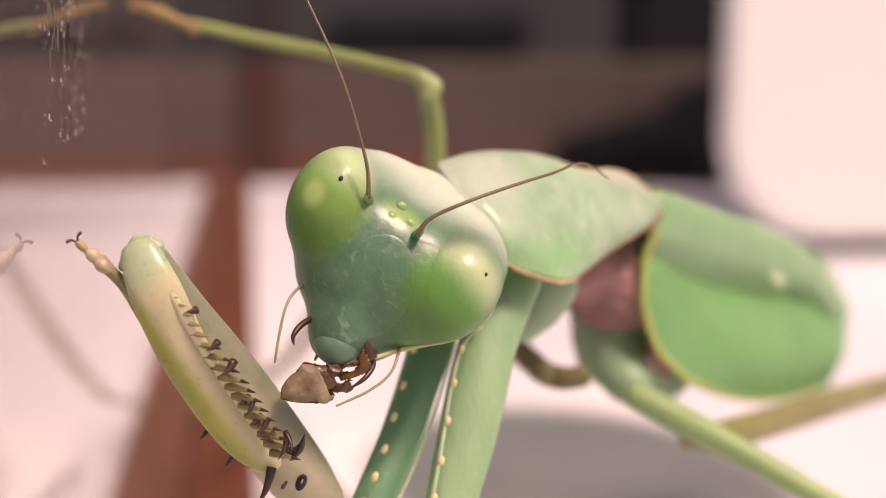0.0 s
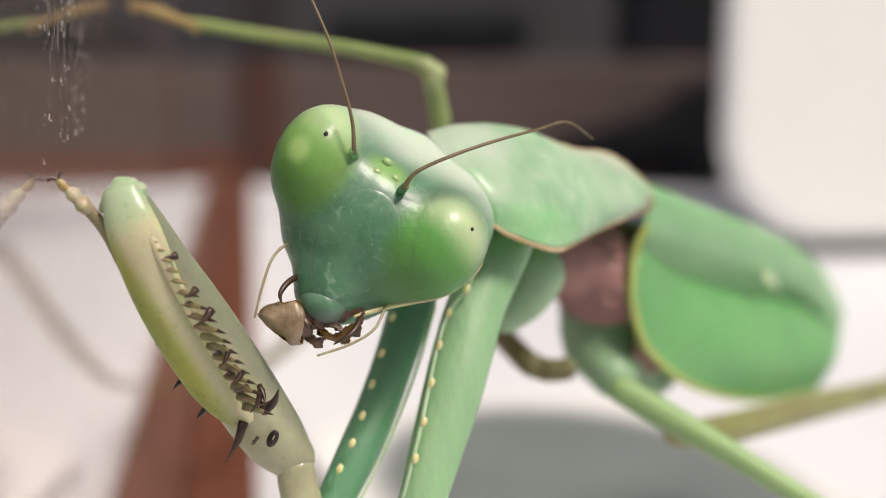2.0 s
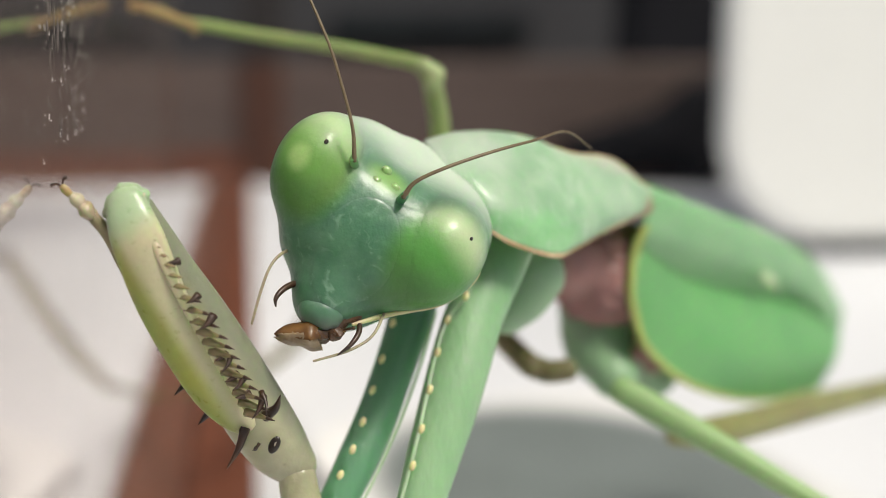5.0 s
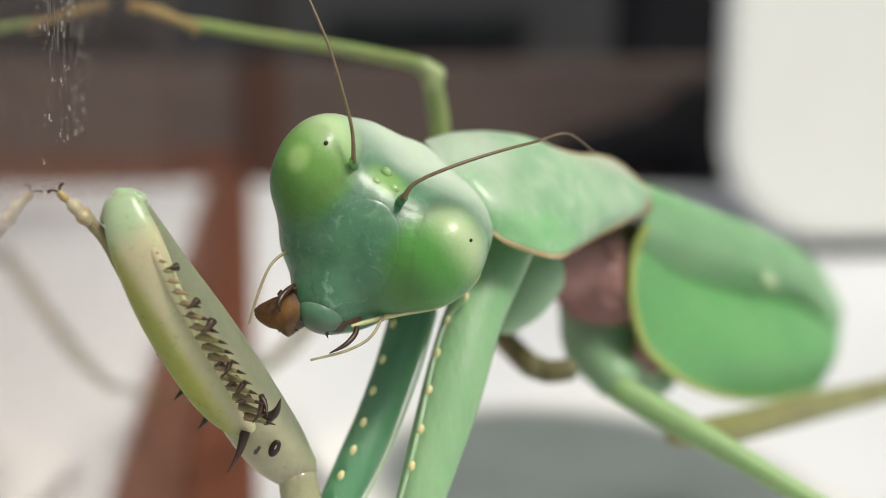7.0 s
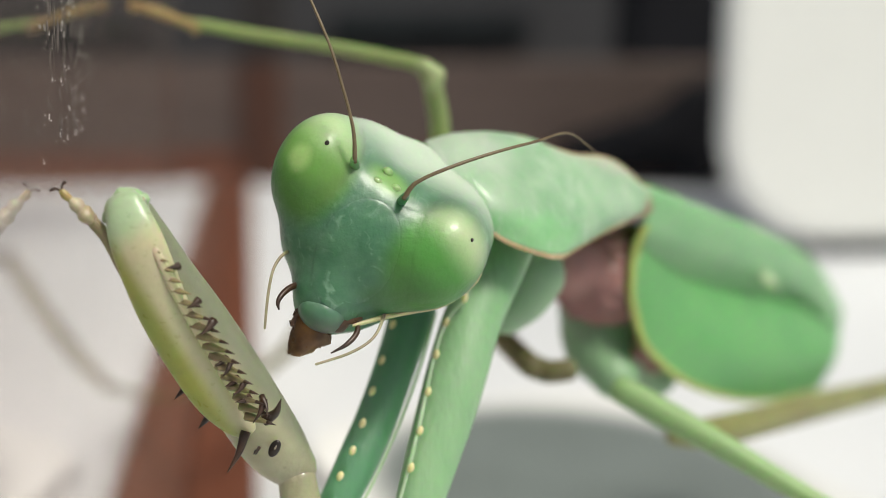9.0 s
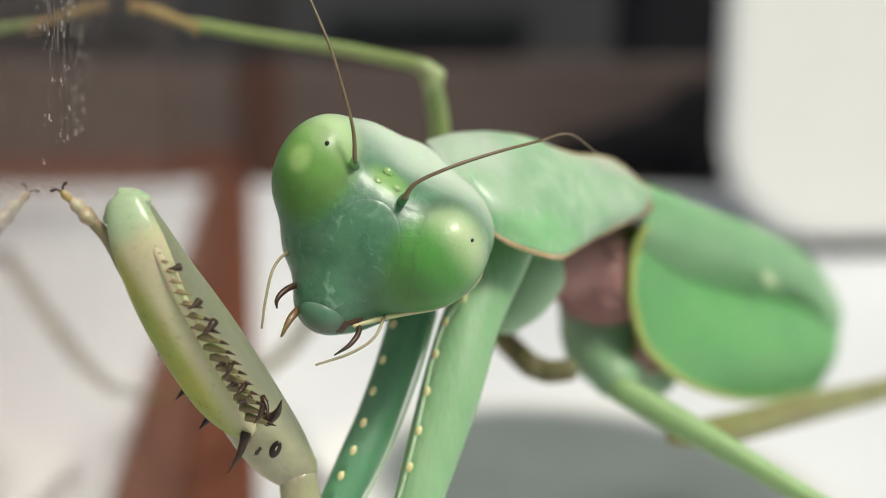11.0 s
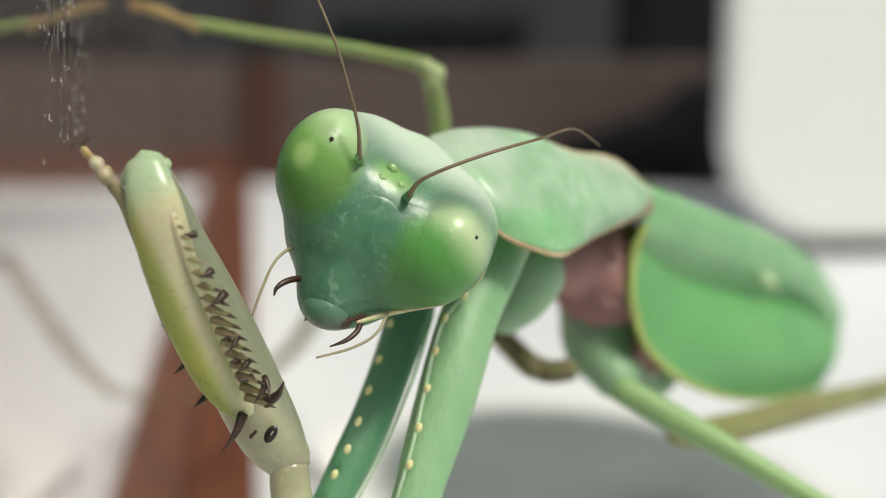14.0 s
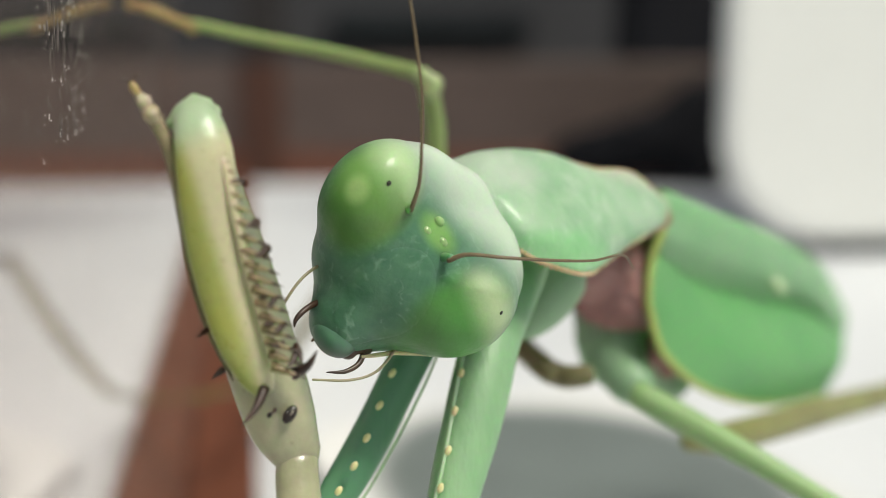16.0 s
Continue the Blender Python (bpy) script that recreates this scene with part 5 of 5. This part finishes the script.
    moved("coxa_near", [
        (0.0, 0.55, 0.05, -1.04, 1.72, -3.34, -0.25),
        (0.5, 0.56, 0.05, -1.14, 1.64, -3.05, -0.19),
        (1.0, 0.41, -0.07, -1.19, 0.08, -2.59, 1.72),
        (1.5, 0.37, -0.2, -0.31, 0.09, -1.57, 3.29),
        (2.0, 0.07, -0.01, 0.46, 0.04, -1.09, 0.41),
        (3.5, 0.06, -0.02, 0.17, 0.01, -0.72, 0.5),
        (6.5, 0.06, -0.01, 0.09, -0.0, -0.27, 0.24),
        (9.0, 0.02, -0.01, 0.01, 0.0, -0.33, 0.15),
        (12.5, 0.0, 0.0, 0.0, 0.0, 0.0, 0.0),
        (13.0, -0.0, -0.0, -0.02, 0.0, -0.0, 0.0),
        (13.5, 0.14, 0.02, 0.11, -0.05, 0.29, -0.36),
        (14.0, -0.11, -0.15, 0.12, 0.76, 1.46, 4.94),
        (14.5, 0.08, -0.02, 0.11, -0.26, 0.49, 0.97),
        (15.0, 0.9, -0.0, 0.25, 3.9, -0.09, -2.36),
        (15.5, 1.35, -0.0, -0.53, 2.12, -0.51, 4.83),
        (16.0, 0.8, -0.07, -0.82, -0.85, -0.16, 6.41),
    ])
    moved("coxa_far", [
        (0.0, 0.92, 0.01, -1.17, -0.06, 0.05, 0.15),
        (0.5, 0.71, -0.0, -1.14, 0.54, -1.49, 0.57),
        (1.0, 0.7, -0.0, -1.07, 0.52, -1.43, 0.55),
        (1.5, 0.59, -0.0, -0.32, 0.19, -0.91, 0.41),
        (2.0, -0.07, 0.0, 0.3, -0.01, 0.01, -0.0),
        (3.5, -0.07, 0.0, 0.07, -0.0, 0.01, -0.0),
        (6.5, -0.02, 0.0, 0.02, -0.0, 0.0, -0.0),
        (9.0, -0.05, -0.0, -0.02, 0.0, 0.0, -0.0),
        (12.5, 0.0, 0.0, 0.0, 0.0, 0.0, 0.0),
        (13.0, 0.0, 0.0, 0.0, 0.0, 0.0, 0.0),
        (13.5, 0.07, 0.0, 0.1, -0.04, -0.03, 0.04),
        (14.0, -0.13, -0.0, -0.01, -0.06, 1.0, -0.51),
        (14.5, -0.23, -0.0, -0.06, 0.03, 1.54, -0.84),
        (15.0, 0.64, -1.01, 0.31, 9.53, 5.34, 6.84),
        (15.5, 1.45, -1.43, -0.36, 11.07, 8.77, 10.12),
        (16.0, 0.69, -1.53, -0.49, 10.17, 9.16, 9.26),
    ])
    moved("midleg", [
        (0.0, -0.06, -0.0, -0.09, -0.08, 2.16, 0.04),
        (1.0, -0.07, 0.01, -0.08, 0.08, 2.09, 0.93),
        (1.5, -0.02, 0.02, 0.01, 0.23, 0.54, 1.44),
        (2.0, 0.01, -0.0, 0.06, 0.04, -0.37, -0.14),
        (3.5, -0.0, 0.0, 0.03, 0.02, -0.13, 0.01),
        (6.5, -0.0, 0.0, 0.03, 0.02, -0.13, 0.01),
        (12.5, 0.0, 0.0, 0.0, 0.0, 0.0, 0.0),
        (13.5, -0.0, 0.0, 0.06, 0.04, -0.29, 0.15),
        (14.5, 0.0, -0.01, 0.08, -0.14, 0.08, -0.8),
        (15.0, 0.0, -0.01, 0.06, -0.14, 0.08, -0.8),
        (15.5, -0.0, 0.0, -0.08, 0.01, 1.72, 0.44),
        (16.0, -0.0, 0.01, -0.08, 0.17, 1.48, 1.36),
    ])
    # the jaws and feelers work while it chews
    for key, rows in (
            ("palp_l", ((0, 0), (0.7, 5), (1.4, -3), (2, 5), (2.7, 0), (3.5, -8), (4.2, 0), (5.2, 6), (6.3, -4), (7, 8), (8, 4), (9, -4), (10.2, 4), (11.5, -4), (12.5, 0), (13.4, 2), (14, 10), (14.5, 26), (15, 14), (15.5, 0), (16, 5))),
            ("palp_r", ((0, 0), (1, 5), (2, 6), (3, -4), (4, 4), (5.2, 8), (6.3, 2), (7, 10), (8, 10), (9, 6), (10.2, 2), (11.5, 8), (12.5, 0), (14, 9), (14.5, 6), (15.2, 14), (16, 12))),
            ("hook_l", ((0, 0), (1.2, 6), (2.2, -4), (3.2, 8), (4.2, 0), (5.4, 8), (6.5, 0), (7.2, -6), (8, 4), (9, 0), (10.2, 8), (11.5, 2), (12.5, 0), (13.2, 6), (14, 24), (14.6, 4), (15.2, 10), (16, 0))),
            ("hook_r", ((0, 0), (1.2, -6), (2.2, 4), (3.2, -6), (4.2, 0), (5.4, -8), (6.5, 0), (7.2, 6), (8, 10), (9, 4), (10.2, -6), (11.5, 2), (12.5, 0), (13.2, -5), (14, 12), (14.6, 0), (15.2, -20), (16, 20)))):
        moved(key, [(t, 0, 0, 0, 0, a, 0) for t, a in rows])
    # the antenna sinks as the head turns at the end
    moved("ant_r", [(t, 0, 0, 0, 0, a, 0) for t, a in ((0, 0), (14.5, 0), (15, 3), (15.5, 6), (16, 13))])
    # the lobe lies back while the prey is chewed and once more at the end
    moved("lobe", ((0, 0.7, 0.9, 0.3, 0, 4, 0), (2, 0.7, 0.9, 0.3, 0, 8, 0), (4.2, 0.7, 0.9, 0.3, 0, 2, 0), (9, 0.7, 0.9, 0.3, 0, 0, 0), (10, 0.3, 0.4, 0.1, 0, 6, 0), (11, 0, 0, 0, 0, 2, 0),
                   (12.5, 0, 0, 0, 0, 0, 0), (13.3, 0.2, 0.2, 0, 0, 8, 0), (13.8, 0.9, 0.8, 0.3, 0, 10, 0), (16, 0.9, 0.8, 0.3, 0, 10, 0)))
    walk(M["prey"], [(t, BODY_POSE @ Matrix.Translation(Vector(p) * MM) @ pose(0, 0, 0, roll, turn, 0)) for t, p, turn, roll in (
        (0.0, (-5.28, -0.25, -5.45), -30, 0), (0.5, (-5.50, -0.25, -5.20), -25, 5), (1.0, (-5.41, -0.25, -5.00), -20, 5), (1.5, (-5.62, -0.25, -4.10), -8, 10), (2.0, (-6.10, -0.25, -2.95), 6, 10),
        (2.5, (-6.05, -0.25, -3.39), 4, 5), (3.0, (-5.35, -0.25, -4.05), -32, 0), (3.5, (-5.30, -0.15, -4.05), -25, 5), (4.0, (-5.60, -0.15, -3.72), -14, 10), (4.6, (-5.45, -0.10, -3.62), -5, 60), (5.4, (-5.39, -0.05, -3.54), 5, 110), (6.3, (-5.15, 0.05, -3.75), 0, 160),
        (6.6, (-5.30, 0.25, -3.60), 5, 165), (7.0, (-6.30, 0.15, -2.68), 10, 170), (7.5, (-6.30, 0.15, -2.75), 5, 170), (8.0, (-6.20, 0.25, -2.75), 10, 175), (8.5, (-6.15, 0.20, -3.05), -35, 180),
        (9.0, (-5.35, 0.45, -3.29), -40, 180), (9.2, (-4.95, 0.40, -3.40), -45, 180), (9.8, (-4.70, 1.00, -2.70), -40, 180), (10.5, (-4.59, 1.70, -1.70), -20, 180), (14.5, (-4.49, 1.80, -1.50), -20, 180), (16.0, (-3.42, 1.80, -2.00), -20, 180))])
    for k, ob in enumerate(M["scraps"]):
        at = ob.location.copy()
        walk(ob, [(t, Matrix.Translation(at) @ pose(dx * MM, dy * MM, dz * MM)) for t, dx, dy, dz in (
            (0, 0, 0, 0), (2.5 + 0.4 * k, 0, 0, 0), (3.2 + 0.4 * k, -0.35, 0.1, 0.05), (4.3, -0.5, 0.15, 0.1), (5.2, -1.1, 0.2, 0.0), (16, -1.1, 0.2, 0.0))])


motions()
